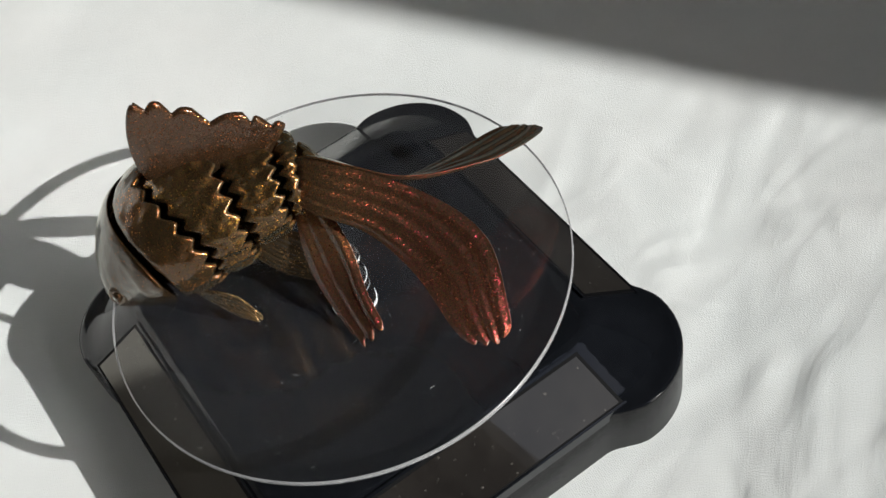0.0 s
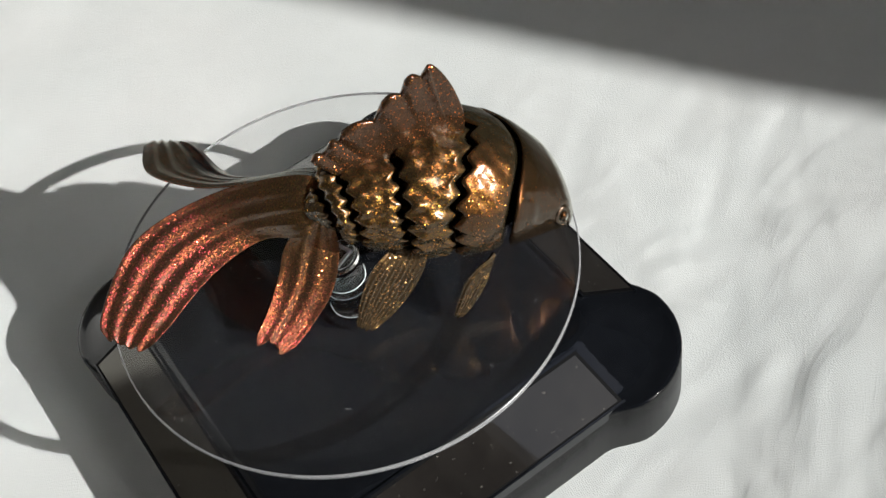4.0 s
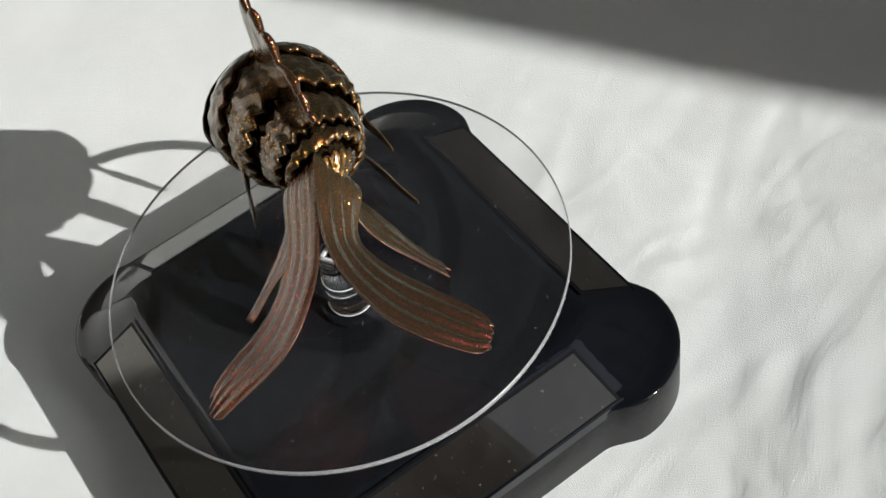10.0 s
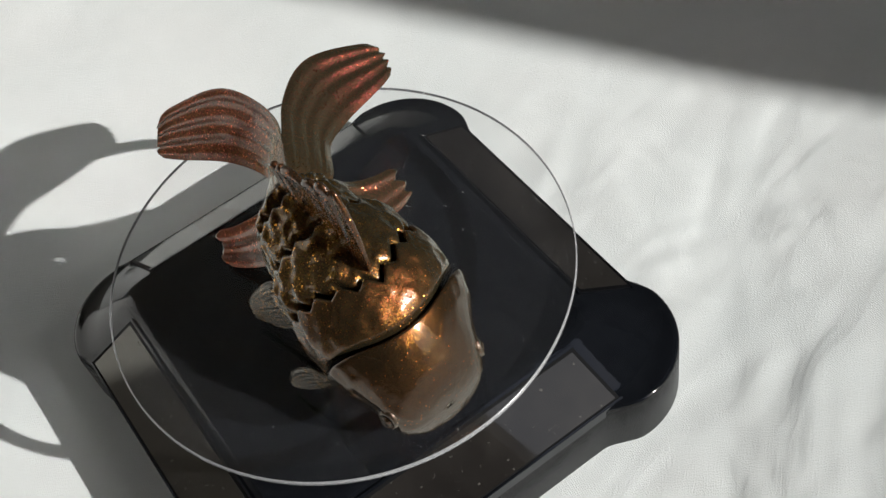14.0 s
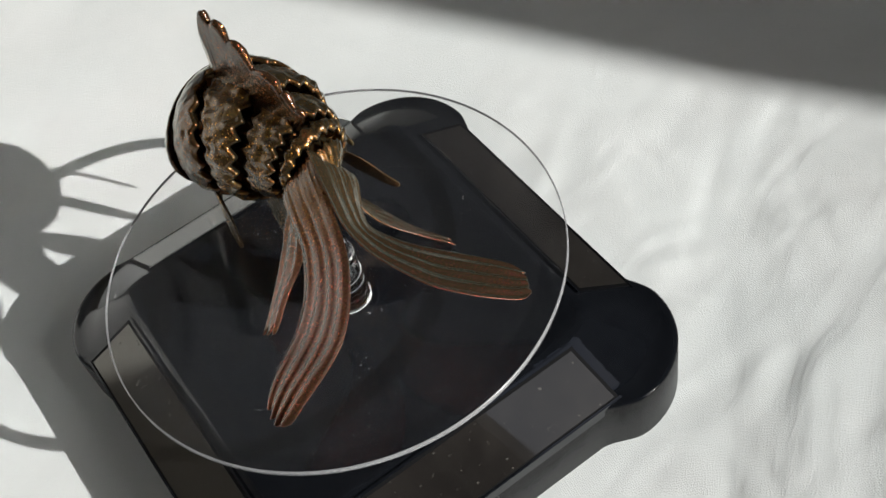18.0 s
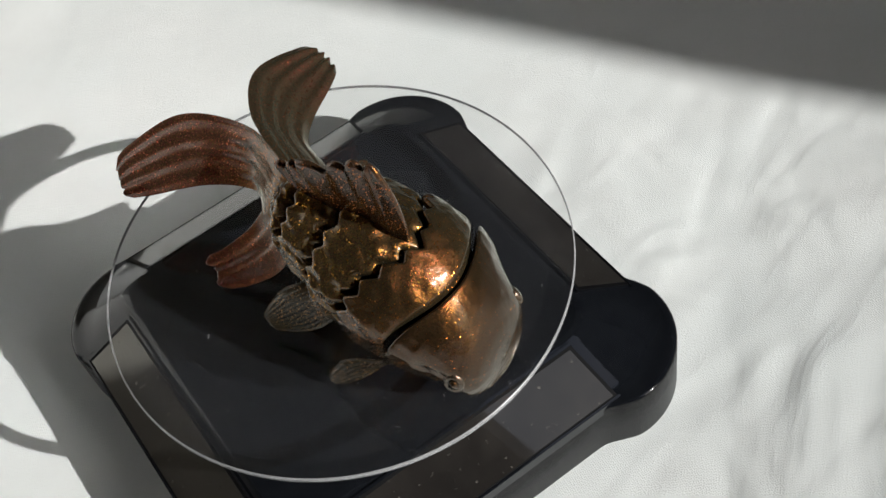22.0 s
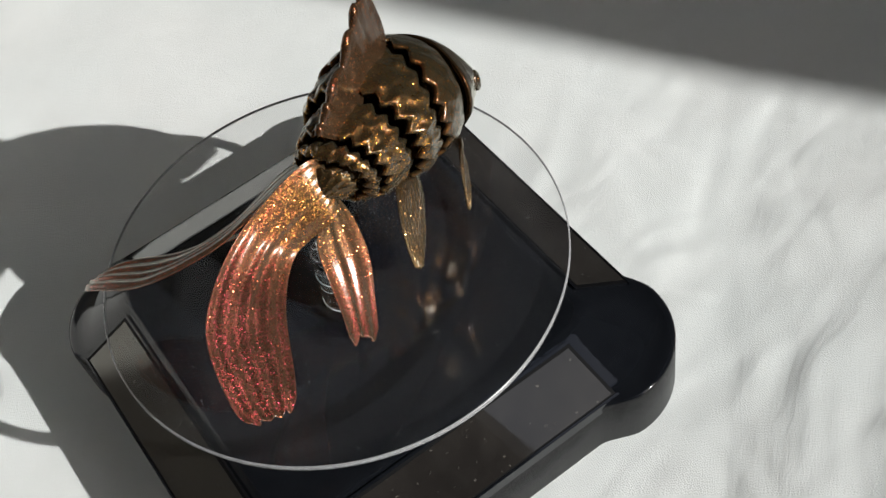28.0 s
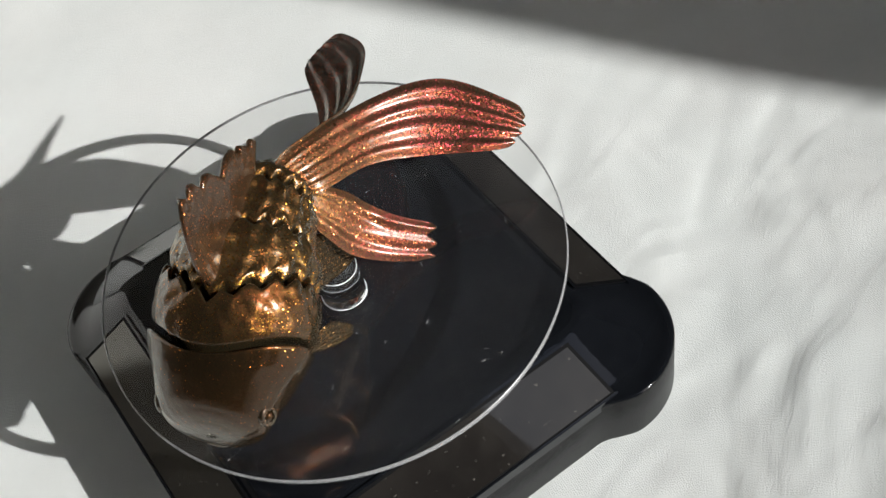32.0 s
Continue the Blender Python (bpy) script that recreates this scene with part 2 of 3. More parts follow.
M_FIN2 = fish_paint("brown_gold_paint", ((0.025, 0.016, 0.008), (0.055, 0.035, 0.015), (0.36, 0.19, 0.07)), rough=0.26, flake=0.6, base=(0.03, 0.021, 0.012), coat=1.25, glints=0.07, share=0.13)
M_EYE = fish_paint("silver_paint", ((0.06, 0.04, 0.03), (0.13, 0.09, 0.07), (0.3, 0.17, 0.11)), rough=0.18)
M_PANEL = plaster("dull_white_paint", (0.8, 0.8, 0.78))
M_WALL, M_WHITE = plaster("plain_wall_paint", (0.46, 0.46, 0.47)), plaster("plain_white_paint", (0.75, 0.75, 0.73))


# ---- mesh helpers ----
def mesh_of(name, verts, faces, material, smooth=True):
    me = bpy.data.meshes.new(name)
    me.from_pydata([tuple(v) for v in verts], [], faces)
    me.materials.append(material)
    me.validate()
    bm = bmesh.new()
    bm.from_mesh(me)
    bmesh.ops.recalc_face_normals(bm, faces=bm.faces)
    bm.to_mesh(me)
    bm.free()
    for p in me.polygons:
        p.use_smooth = smooth
    return me


def part(name, me, parent, label=""):
    ob = new(name, me)
    ob.parent = parent
    if label:
        ob["label"] = label
    return ob


def from_bm(name, bm, material, smooth=False):
    me = bpy.data.meshes.new(name)
    bmesh.ops.recalc_face_normals(bm, faces=bm.faces)
    bm.to_mesh(me)
    bm.free()
    me.materials.append(material)
    for p in me.polygons:
        p.use_smooth = smooth
    return me


def prism(outline, z0, z1, bevel=0.0, segs=3):
    """A solid between two heights from a plan outline, its top edge rounded."""
    bm = bmesh.new()
    vs = [bm.verts.new((x, y, z0)) for x, y in outline]
    f = bm.faces.new(vs)
    ext = bmesh.ops.extrude_face_region(bm, geom=[f])
    top = [g for g in ext["geom"] if isinstance(g, bmesh.types.BMVert)]
    for v in top:
        v.co.z = z1
    if bevel:
        tops = set(top)
        edges = [e for e in bm.edges if e.verts[0] in tops and e.verts[1] in tops]
        bmesh.ops.bevel(bm, geom=edges, offset=bevel, segments=segs, affect="EDGES", profile=0.5)
    return bm


def round_rect(x0, x1, y0, y1, r, n=6):
    pts = []
    for cx, cy, a0 in ((x1 - r, y1 - r, 0), (x0 + r, y1 - r, 90), (x0 + r, y0 + r, 180), (x1 - r, y0 + r, 270)):
        for i in range(n + 1):
            a = radians(a0 + 90 * i / n)
            pts.append((cx + r * math.cos(a), cy + r * math.sin(a)))
    return pts


def revolve(profile, n, close=True):
    """Rings of a (radius, z) profile turned about z."""
    verts, faces = [], []
    k = len(profile)
    for i in range(n):
        a = 2 * math.pi * i / n
        verts += [(r * math.cos(a), r * math.sin(a), z) for r, z in profile]
    for i in range(n):
        j = (i + 1) % n
        for q in range(k if close else k - 1):
            q2 = (q + 1) % k
            faces.append((i * k + q, j * k + q, j * k + q2, i * k + q2))
    return verts, faces


# ---- room ----
def wall_box(name, m, sx, sy, sz, material, label, cat="wall"):
    bm = bmesh.new()
    bmesh.ops.create_cube(bm, size=1.0, matrix=Matrix.Diagonal((sx, sy, sz, 1)))
    ob = new(name, from_bm(name, bm, material))
    ob.matrix_world = m
    return tagged(ob, label, cat, kind="structure")


def room():
    # the window wall stands square to the sun's way; its jamb throws the long shadow over the cloth
    base = Matrix.Rotation(SUN_AZ, 4, "Z")
    D, jamb, left, top = 1.25, 0.118, -0.27, 1.92

    def at(x, y, z):
        return base @ Matrix.Translation((x, y, z))
    mid, wide = (jamb + left) / 2, jamb - left
    wall_box("wall_east", at(D + 0.06, jamb + 0.75, 0.6), 0.12, 1.5, 2.8, M_WALL, "plain wall beside the window")
    wall_box("wall_east_far", at(D + 0.06, left - 0.75, 0.6), 0.12, 1.5, 2.8, M_WALL, "plain wall beside the window")
    wall_box("wall_under_window", at(D + 0.06, mid, -0.35), 0.12, wide, 0.9, M_WALL, "plain wall under the window")
    wall_box("wall_over_window", at(D + 0.06, mid, (top + 2.02) / 2), 0.12, wide, 2.02 - top, M_WALL, "plain wall over the window")
    # unseen walls, ceiling and floor added to close the room and bounce light
    wall_box("wall_west", at(-0.82, -0.09, 0.6), 0.12, 3.2, 2.8, M_WALL, "unseen plain wall added to bounce window light")
    # white board added out of view to brighten shadows and reflections
    wall_box("bounce_board", at(-0.754, -0.09, 0.0), 0.012, 3.1, 1.3, M_PANEL, "unseen white board added to bounce fill light")
    wall_box("wall_north", at(0.24, jamb + 1.5, 0.6), 2.24, 0.12, 2.8, M_WALL, "unseen plain side wall added to close the room")
    wall_box("wall_south", at(0.24, left - 1.5, 0.6), 2.24, 0.12, 2.8, M_WALL, "unseen plain side wall added to close the room")
    wall_box("ceiling", at(0.24, -0.09, 2.05), 2.4, 3.6, 0.1, M_WHITE, "unseen white ceiling added to bounce light", "ceiling")
    wall_box("floor", at(0.24, -0.09, -0.82), 2.4, 3.6, 0.1, M_WALL, "unseen plain floor added to close the room", "floor")


room()


CREASE = math.radians(68)   # the way most creases of the cloth run


def cloth():
    n = 440
    half = 0.53
    verts, faces = [], []
    # many short straight creases, each with a flat facet to either side
    rng = random.Random(23)
    line = np.linspace(-1, 1, n + 1)
    line = half * (0.45 * line + 0.55 * line ** 3)
    crumple = np.zeros((n + 1, n + 1))
    for count, wide, tilt in ((110, 0.013, 0.036), (420, 0.0055, 0.068), (1100, 0.0028, 0.1)):
        for _ in range(count):
            cx, cy = rng.uniform(-0.2, 0.2), rng.uniform(-0.2, 0.2)
            a = CREASE + rng.gauss(0, 0.65)
            w = wide * rng.uniform(0.7, 1.4)
            i0, i1 = np.searchsorted(line, (cx - 8 * w, cx + 8 * w))
            j0, j1 = np.searchsorted(line, (cy - 8 * w, cy + 8 * w))
            gx, gy = np.meshgrid(line[i0:i1] - cx, line[j0:j1] - cy)
            s = gy * math.cos(a) - gx * math.sin(a)
            t = gx * math.cos(a) + gy * math.sin(a)
            k = (s / w) ** 2 + (t / (w * rng.uniform(1.6, 2.8))) ** 2
            crumple[j0:j1, i0:i1] += rng.choice((-1, 1)) * tilt * rng.uniform(0.4, 1.0) * np.abs(s) * np.exp(-0.5 * k)
    for j in range(n + 1):
        for i in range(n + 1):
            # finer steps near the middle
            u, v = 2 * i / n - 1, 2 * j / n - 1
            x = half * (0.45 * u + 0.55 * u ** 3)
            y = half * (0.45 * v + 0.55 * v ** 3)
            p = Vector((x, y, 0))
            # long soft creases along y, then shorter folds and faint ridges
            z = 0.0012 * noise.noise(Vector((x * 14 - y * 4, y * 7, 3)))
            z += 0.0009 * noise.noise(Vector((x * 44 - y * 20, y * 21 + x * 6, 21)))
            z += 0.0006 * noise.noise(Vector((x * 105 - y * 50, y * 44 + x * 12, 17)))
            side = min(1, max(0.3, (x - 0.03) / 0.05))
            z += 0.0021 * side * abs(noise.noise(Vector((x * 46 - y * 22, y * 22 + x * 8, 31))))
            z -= 0.0012 * side * abs(noise.noise(Vector((x * 84 - y * 44, y * 38 + x * 12, 35))))
            r = 1 - abs(noise.noise(Vector((x * 30 - y * 12, y * 14 + x * 4, 9)))) * 2.6
            z += 0.0004 * max(0.0, r) ** 2
            r = 1 - abs(noise.noise(Vector((x * 60 - y * 8, y * 34 + x * 12, 5)))) * 2.6
            z += 0.0002 * max(0.0, r) ** 2
            z += 0.00008 * noise.noise(Vector((x * 190, y * 150, 2)))
            fold = 1 - abs(noise.noise(Vector((x * 70 - y * 40, y * 48 + x * 22, 41)))) * 2.4
            z += 0.0003 * side * max(0.0, fold) ** 3
            fold = 1 - abs(noise.noise(Vector((x * 95 + y * 60, y * 70 - x * 50, 47)))) * 2.6
            z += 0.00014 * side * max(0.0, fold) ** 3
            z *= 0.07 + 0.05 * min(1, max(0.0, (x - 0.0) / 0.06))
            # upward slope shaped in so that this side takes more sun and looks lighter
            z += 0.13 * max(0.0, x - 0.062) ** 2 / (abs(x - 0.062) + 0.03)
            reach = math.hypot(x, y)
            z = (z - 0.0012) * min(1, max(0.0, (reach - 0.074) / 0.03)) - 0.0004
            z += crumple[j, i] * min(1, max(0.3, 0.6 + x / 0.1)) * min(1, max(0.0, (reach - 0.055) / 0.012))
            verts.append((x, y, z))
    for j in range(n):
        for i in range(n):
            a = j * (n + 1) + i
            faces.append((a, a + 1, a + n + 2, a + n + 1))
    ob = new("tablecloth", mesh_of("tablecloth", verts, faces, M_CLOTH))
    tagged(ob, "creased white cotton cloth spread flat on the table", "cloth")
    ob.matrix_world = pose(0, 0, 0, 0, 0, -60)
    bm = bmesh.new()
    bmesh.ops.create_cube(bm, size=1.0, matrix=Matrix.Translation((0, 0, -0.018)) @ Matrix.Diagonal((1.06, 1.06, 0.024, 1)))
    tb = new("table", None)
    tagged(tb, "plain wooden table under the white cloth", "table")
    tb.matrix_world = pose(0, 0, 0, 0, 0, -60)
    part("tabletop", from_bm("tabletop", bm, M_WALL), tb)
    for sx in (-1, 1):
        for sy in (-1, 1):
            bm = bmesh.new()
            bmesh.ops.create_cube(bm, size=1.0, matrix=Matrix.Translation((sx * 0.48, sy * 0.48, -0.39)) @ Matrix.Diagonal((0.05, 0.05, 0.72, 1)))
            part("leg", from_bm("leg", bm, M_WALL), tb)


cloth()


# ---- turntable ----
DECK = 0.76      # half width of the raised deck, in disc radii
RISE = 0.178     # how far the deck stands over the outer edge, in disc radii


def cover_height(x, y):
    """Height of the sloping top cover over the cloth, from plan places in disc radii."""
    q = 0.11
    dx, dy = max(abs(x) - DECK + q, 0), max(abs(y) - DECK + q, 0)
    d = math.hypot(dx, dy) - q
    k = min(1.0, max(0.0, d / 0.292))
    return ZB + RD * RISE * (1 - k)


def base_outline(s, n=16):
    """Plan of the base: a square with four round lobes that stand a little proud at the corners."""
    r, pts = 0.37, []
    for k in range(4):
        bulge = (0.048, 0.036, 0.048, 0.066)[k]
        c0 = s - r + bulge
        c, sn = math.cos(math.pi / 2 * k), math.sin(math.pi / 2 * k)
        flow = [0.54 + 0.2 * i / 8 for i in range(8)]
        ease = [3 * (i / 8) ** 2 - 2 * (i / 8) ** 3 for i in range(8)]
        loc = [(s, v) for v in (-0.44, -0.3, -0.15, 0.0, 0.15, 0.3, 0.44)]
        loc += [(s + bulge * e, v) for e, v in zip(ease, flow)]
        loc += [(c0 + r * math.cos(radians(a)), c0 + r * math.sin(radians(a))) for a in [90 * i / n for i in range(n + 1)]]
        loc += [(v, s + bulge * e) for e, v in list(zip(ease, flow))[::-1]]
        pts += [(x * c - y * sn, x * sn + y * c) for x, y in loc]
    return pts


def on_slope(k, u, v, up=0.0):
    """A place on the sloping side k: u along it, v outwards (disc radii), up from the slope in metres."""
    a = math.pi / 2 * k
    z = ZB + RD * RISE * (1 - (v - DECK) / 0.292) + up
    x, y = u, -v
    return (RD * (x * math.cos(a) - y * math.sin(a)), RD * (x * math.sin(a) + y * math.cos(a)), z)


def slab(k, corners, up, down):
    """A thin slab lying on slope k."""
    bm = bmesh.new()
    hi = [bm.verts.new(on_slope(k, u, v, up)) for u, v in corners]
    lo = [bm.verts.new(on_slope(k, u, v, down)) for u, v in corners]
    bm.faces.new(hi)
    bm.faces.new(lo[::-1])
    n = len(corners)
    for i in range(n):
        j = (i + 1) % n
        bm.faces.new((hi[j], hi[i], lo[i], lo[j]))
    return bm


def turntable():
    root = new("turntable")
    tagged(root, "black plastic solar turntable with a clear acrylic disc", "turntable")
    S = 1.052
    # side wall
    out = base_outline(S)
    bm = prism([(x * RD, y * RD) for x, y in out], 0.0016, ZB - 0.0009, 0.0003, 2)
    me = from_bm("base_body", bm, M_SIDE)
    for p in me.polygons:
        p.use_smooth = abs(p.normal.z) < 0.2
    part("base_body", me, root, "textured black plastic side wall")
    bm = prism([(x * RD * 0.975, y * RD * 0.975) for x, y in out], -0.0003, 0.0018)
    part("foot_ring", from_bm("foot_ring", bm, M_SIDE), root)
    # round feet under the lobes
    for k in range(4):
        a = math.pi / 2 * k + math.pi / 4
        v, f = revolve([(0.0005, -0.0004), (0.30 * RD, -0.0004), (0.31 * RD, 0.001), (0.31 * RD, 0.0075), (0.0005, 0.0075)], 40)
        me = mesh_of("foot", v, f, M_SIDE, False)
        me.transform(Matrix.Translation((1.07 * RD * math.cos(a), 1.07 * RD * math.sin(a), 0)))
        part("foot", me, root)
    # glossy sloping top cover: rings from the deck outwards, with a rounded outer lip
    rings = [0.0, 0.3, 0.55, 0.64, 0.68, 0.70, 0.715, 0.73, 0.75, 0.78, 0.82, 0.86, 0.90, 0.94, 0.97, 0.985, 0.995, 1.0]
    m = len(out)
    verts, faces = [], []
    for q in rings:
        for x, y in out:
            px, py = x * max(q, 0.001), y * max(q, 0.001)
            lip = 0.0008 * math.sqrt(max(0.0, 1 - ((q - 0.97) / 0.03) ** 2)) if q > 0.97 else 0.0008
            verts.append((px * RD, py * RD, cover_height(px, py) - 0.0012 + lip))
    for x, y in out:
        verts.append((x * RD, y * RD, ZB - 0.0013))
    for i in range(len(rings)):
        for j in range(m):
            j2 = (j + 1) % m
            faces.append((i * m + j, i * m + j2, (i + 1) * m + j2, (i + 1) * m + j))
    part("top_cover", mesh_of("top_cover", verts, faces, M_BLACK), root, "glossy black plastic top cover")
    for k in range(4):
        bm = slab(k, [(-0.652, 1.05), (0.652, 1.05), (0.607, 0.806), (-0.607, 0.806)], 0.00009, -0.004)
        part("panel_surround", from_bm("panel_surround", bm, M_FRAME), root)
        strip = [(-0.634, 1.04), (0.634, 1.04), (0.593, 0.818), (-0.593, 0.818)]
        part("solar_panel", from_bm("solar_panel", slab(k, strip, 0.00014, -0.003), M_CELL), root, "dusty dark brown solar cell strip")
        for name, c in (("panel_frame", [(-0.664, 1.056), (0.664, 1.056), (0.66, 1.047), (-0.66, 1.047)]),
                        ("panel_frame", [(-0.616, 0.806), (0.616, 0.806), (0.612, 0.794), (-0.612, 0.794)])):
            bm = slab(k, c, 0.0003, -0.003)
            bmesh.ops.bevel(bm, geom=[e for e in bm.edges], offset=0.00011, segments=2, affect="EDGES")
            part(name, from_bm(name, bm, M_BLACK), root)
    for ob in root.children:
        ob.data.transform(Matrix.Translation((-0.018 * RD, 0, 0)) @ Matrix.Diagonal((1.018, 1, 1, 1)))
    zd = ZB + RISE * RD
    v, f = revolve([(0.10 * RD, zd - 0.001), (0.135 * RD, zd - 0.001), (0.135 * RD, zd + 0.0008), (0.128 * RD, zd + 0.0012), (0.10 * RD, zd + 0.0012)], 48)
    part("socket_ring", mesh_of("socket_ring", v, f, M_BLACK, False), root)
    return root


TABLE = turntable()


def clear_disc():
    """The clear disc with its rim, tilted a little, on its own spindle."""
    hub = new("disc", None)
    hub.parent = TABLE
    # it sits a little off its axle and leans
    tilt = Matrix.Translation((-0.0164 * RD, 0.0048 * RD, 0)) @ Matrix.Rotation(radians(1.62), 4, Vector((-0.44, -0.9, 0)).normalized()) @ Matrix.Diagonal((0.9984, 0.9984, 1, 1))
    th = 0.0014
    edge = RD - 0.0003

    def faces_between(r0, r1):
        """The upper and lower faces of the plate between two radii."""
        v, f = [], []
        for z in (-th / 2, th / 2):
            o = len(v)
            for i in range(160):
                a = 2 * math.pi * i / 160
                v += [(r0 * math.cos(a), r0 * math.sin(a), z), (r1 * math.cos(a), r1 * math.sin(a), z)]
            for i in range(160):
                j = (i + 1) % 160
                q = (o + 2 * i, o + 2 * i + 1, o + 2 * j + 1, o + 2 * j)
                f.append(q if z > 0 else q[::-1])
        return v, f
    me = bpy.data.meshes.new("clear_border")
    v, f = faces_between(RD - 0.0032, edge)
    me.from_pydata(v, [], f)
    me.materials.append(M_DISC)
    me.transform(tilt)
    part("clear_border", me, hub, "clear bevelled border of the disc")
    me = bpy.data.meshes.new("clear_plate")
    v, f = faces_between(0.0004, RD - 0.0032)
    me.from_pydata(v, [], f)
    me.materials.append(M_DISC)
    me.transform(tilt)
    plate = part("clear_plate", me, hub, "clear acrylic disc")
    plate.visible_shadow = False
    v, f = revolve([(RD - 0.0003, -th / 2), (RD - 0.0001, -th / 2 + 0.00008), (RD, -th / 2 + 0.00028), (RD, th / 2 - 0.00028), (RD - 0.0001, th / 2 - 0.00008), (RD - 0.0003, th / 2)], 200, False)
    me = mesh_of("disc_rim", v, f, M_RIM)
    me.transform(tilt)
    part("disc_rim", me, hub, "polished edge of the clear disc")
    # clear spindle with a square socket, and its rounded cap over the disc
    h0, h1 = ZB + RISE * RD + 0.0003 - ZC, -th / 2 - 0.0006
    prof = [(0.0004, h0), (0.098 * RD, h0), (0.103 * RD, h0 + 0.0003), (0.103 * RD, h0 + 0.0011), (0.099 * RD, h0 + 0.0014), (0.1 * RD, h0 + 0.0018)]
    prof += [(0.1 * RD + (0.088 - 0.1) * RD * q, h0 + 0.0018 + (h1 - 0.0004 - h0 - 0.0018) * q) for q in (0.15, 0.33, 0.5, 0.67, 0.84, 1.0)]
    prof += [(0.084 * RD, h1), (0.0004, h1)]
    v, f = revolve(prof, 64, False)
    me = mesh_of("spindle", v, f, M_SPINDLE)
    part("spindle", me, hub, "clear plastic spindle with a square socket")
    # square socket inside it: four leaning faces that catch the light
    for q in range(4):
        a0, a1 = math.pi / 2 * q + 0.2, math.pi / 2 * (q + 1) + 0.2
        lo, hi, mid = 0.052 * RD, 0.062 * RD, (h0 + h1) / 2
        ring_lo = [(lo * math.cos(a), lo * math.sin(a), mid - 0.001) for a in (a0, a1)]
        ring_hi = [(hi * math.cos(a), hi * math.sin(a), h1 - 0.0003) for a in (a0, a1)]
        inn = [(x * 0.94, y * 0.94, z) for x, y, z in ring_lo + ring_hi]
        v = ring_lo + ring_hi + inn
        f = [(0, 1, 3, 2), (4, 6, 7, 5), (0, 4, 5, 1), (2, 3, 7, 6), (0, 2, 6, 4), (1, 5, 7, 3)]
        part("socket_wall", mesh_of("socket_wall", v, f, M_SOCKET, False), hub)
    # white glints as milky parts: a square frame on the cap and two rings round its shaft
    for q in range(4):
        bm = bmesh.new()
        a = math.pi / 2 * q + 0.2
        m = Matrix.Rotation(a, 4, "Z") @ Matrix.Translation((0.042 * RD, 0, th / 2 + 0.0034)) @ Matrix.Diagonal((0.0006, 0.096 * RD, 0.0008, 1))
        bmesh.ops.create_cube(bm, size=1.0, matrix=m)
        part("socket_glint", from_bm("socket_glint", bm, M_GLINT), hub)
    for z, wide in ((h0 + 0.0016, 0.1005), (h1 - 0.0032, 0.0915)):
        rad = wide * RD
        v, f = revolve([(rad, z - 0.00012), (rad + 0.00012, z), (rad, z + 0.00012), (rad - 0.0001, z)], 64)
        part("shaft_glint", mesh_of("shaft_glint", v, f, M_GLINT), hub)
    h2 = th / 2 + 0.0006
    v, f = revolve([(0.0004, h2), (0.084 * RD, h2), (0.09 * RD, h2 + 0.0005), (0.09 * RD, h2 + 0.0016), (0.083 * RD, h2 + 0.0022), (0.064 * RD, h2 + 0.0025), (0.0004, h2 + 0.0025)], 64, False)
    part("spindle_cap", mesh_of("spindle_cap", v, f, M_SPINDLE), hub, "rounded clear cap")
    # dust and lint on the plate
    rng = random.Random(5)
    verts, faces = [], []
    up = th / 2 + 0.00006
    for i in range(260):
        rr, aa = RD * 0.96 * math.sqrt(rng.random()), rng.uniform(0, 2 * math.pi)
        x, y = rr * math.cos(aa), rr * math.sin(aa)
        w = rng.choice((0.00003, 0.00004, 0.00005, 0.00008))
        ln = w * rng.uniform(1, 3)
        if i % 9 == 0:
            w, ln = 0.00003, rng.uniform(0.0006, 0.0016)
        bend, t = rng.uniform(-0.6, 0.6), rng.uniform(0, 6.28)
        steps = 5
        o = len(verts)
        px, py = x, y
        for q in range(steps + 1):
            nx, ny = -math.sin(t), math.cos(t)
            verts += [(px + nx * w, py + ny * w, up), (px - nx * w, py - ny * w, up), (px, py, up + w)]
            px += math.cos(t) * ln / steps
            py += math.sin(t) * ln / steps
            t += bend / steps * 2
        for q in range(steps):
            c = o + 3 * q
            faces += [(c, c + 3, c + 5, c + 2), (c + 1, c + 2, c + 5, c + 4), (c, c + 1, c + 4, c + 3)]
    me = mesh_of("dust", verts, faces, M_DUST, False)
    me.transform(tilt)
    tagged(part("dust", me, hub, "white dust and lint on the disc"), kind="stuff")
    return hub


DISC = clear_disc()

# ---- fish figurine, in disc radii, on the turning disc ----
HEAD = Vector((-0.915, 0.402, 0)).normalized()
SIDE = Vector((0.402, 0.915, 0)).normalized()
ORIG = Vector((-0.433, 0.323, 0))
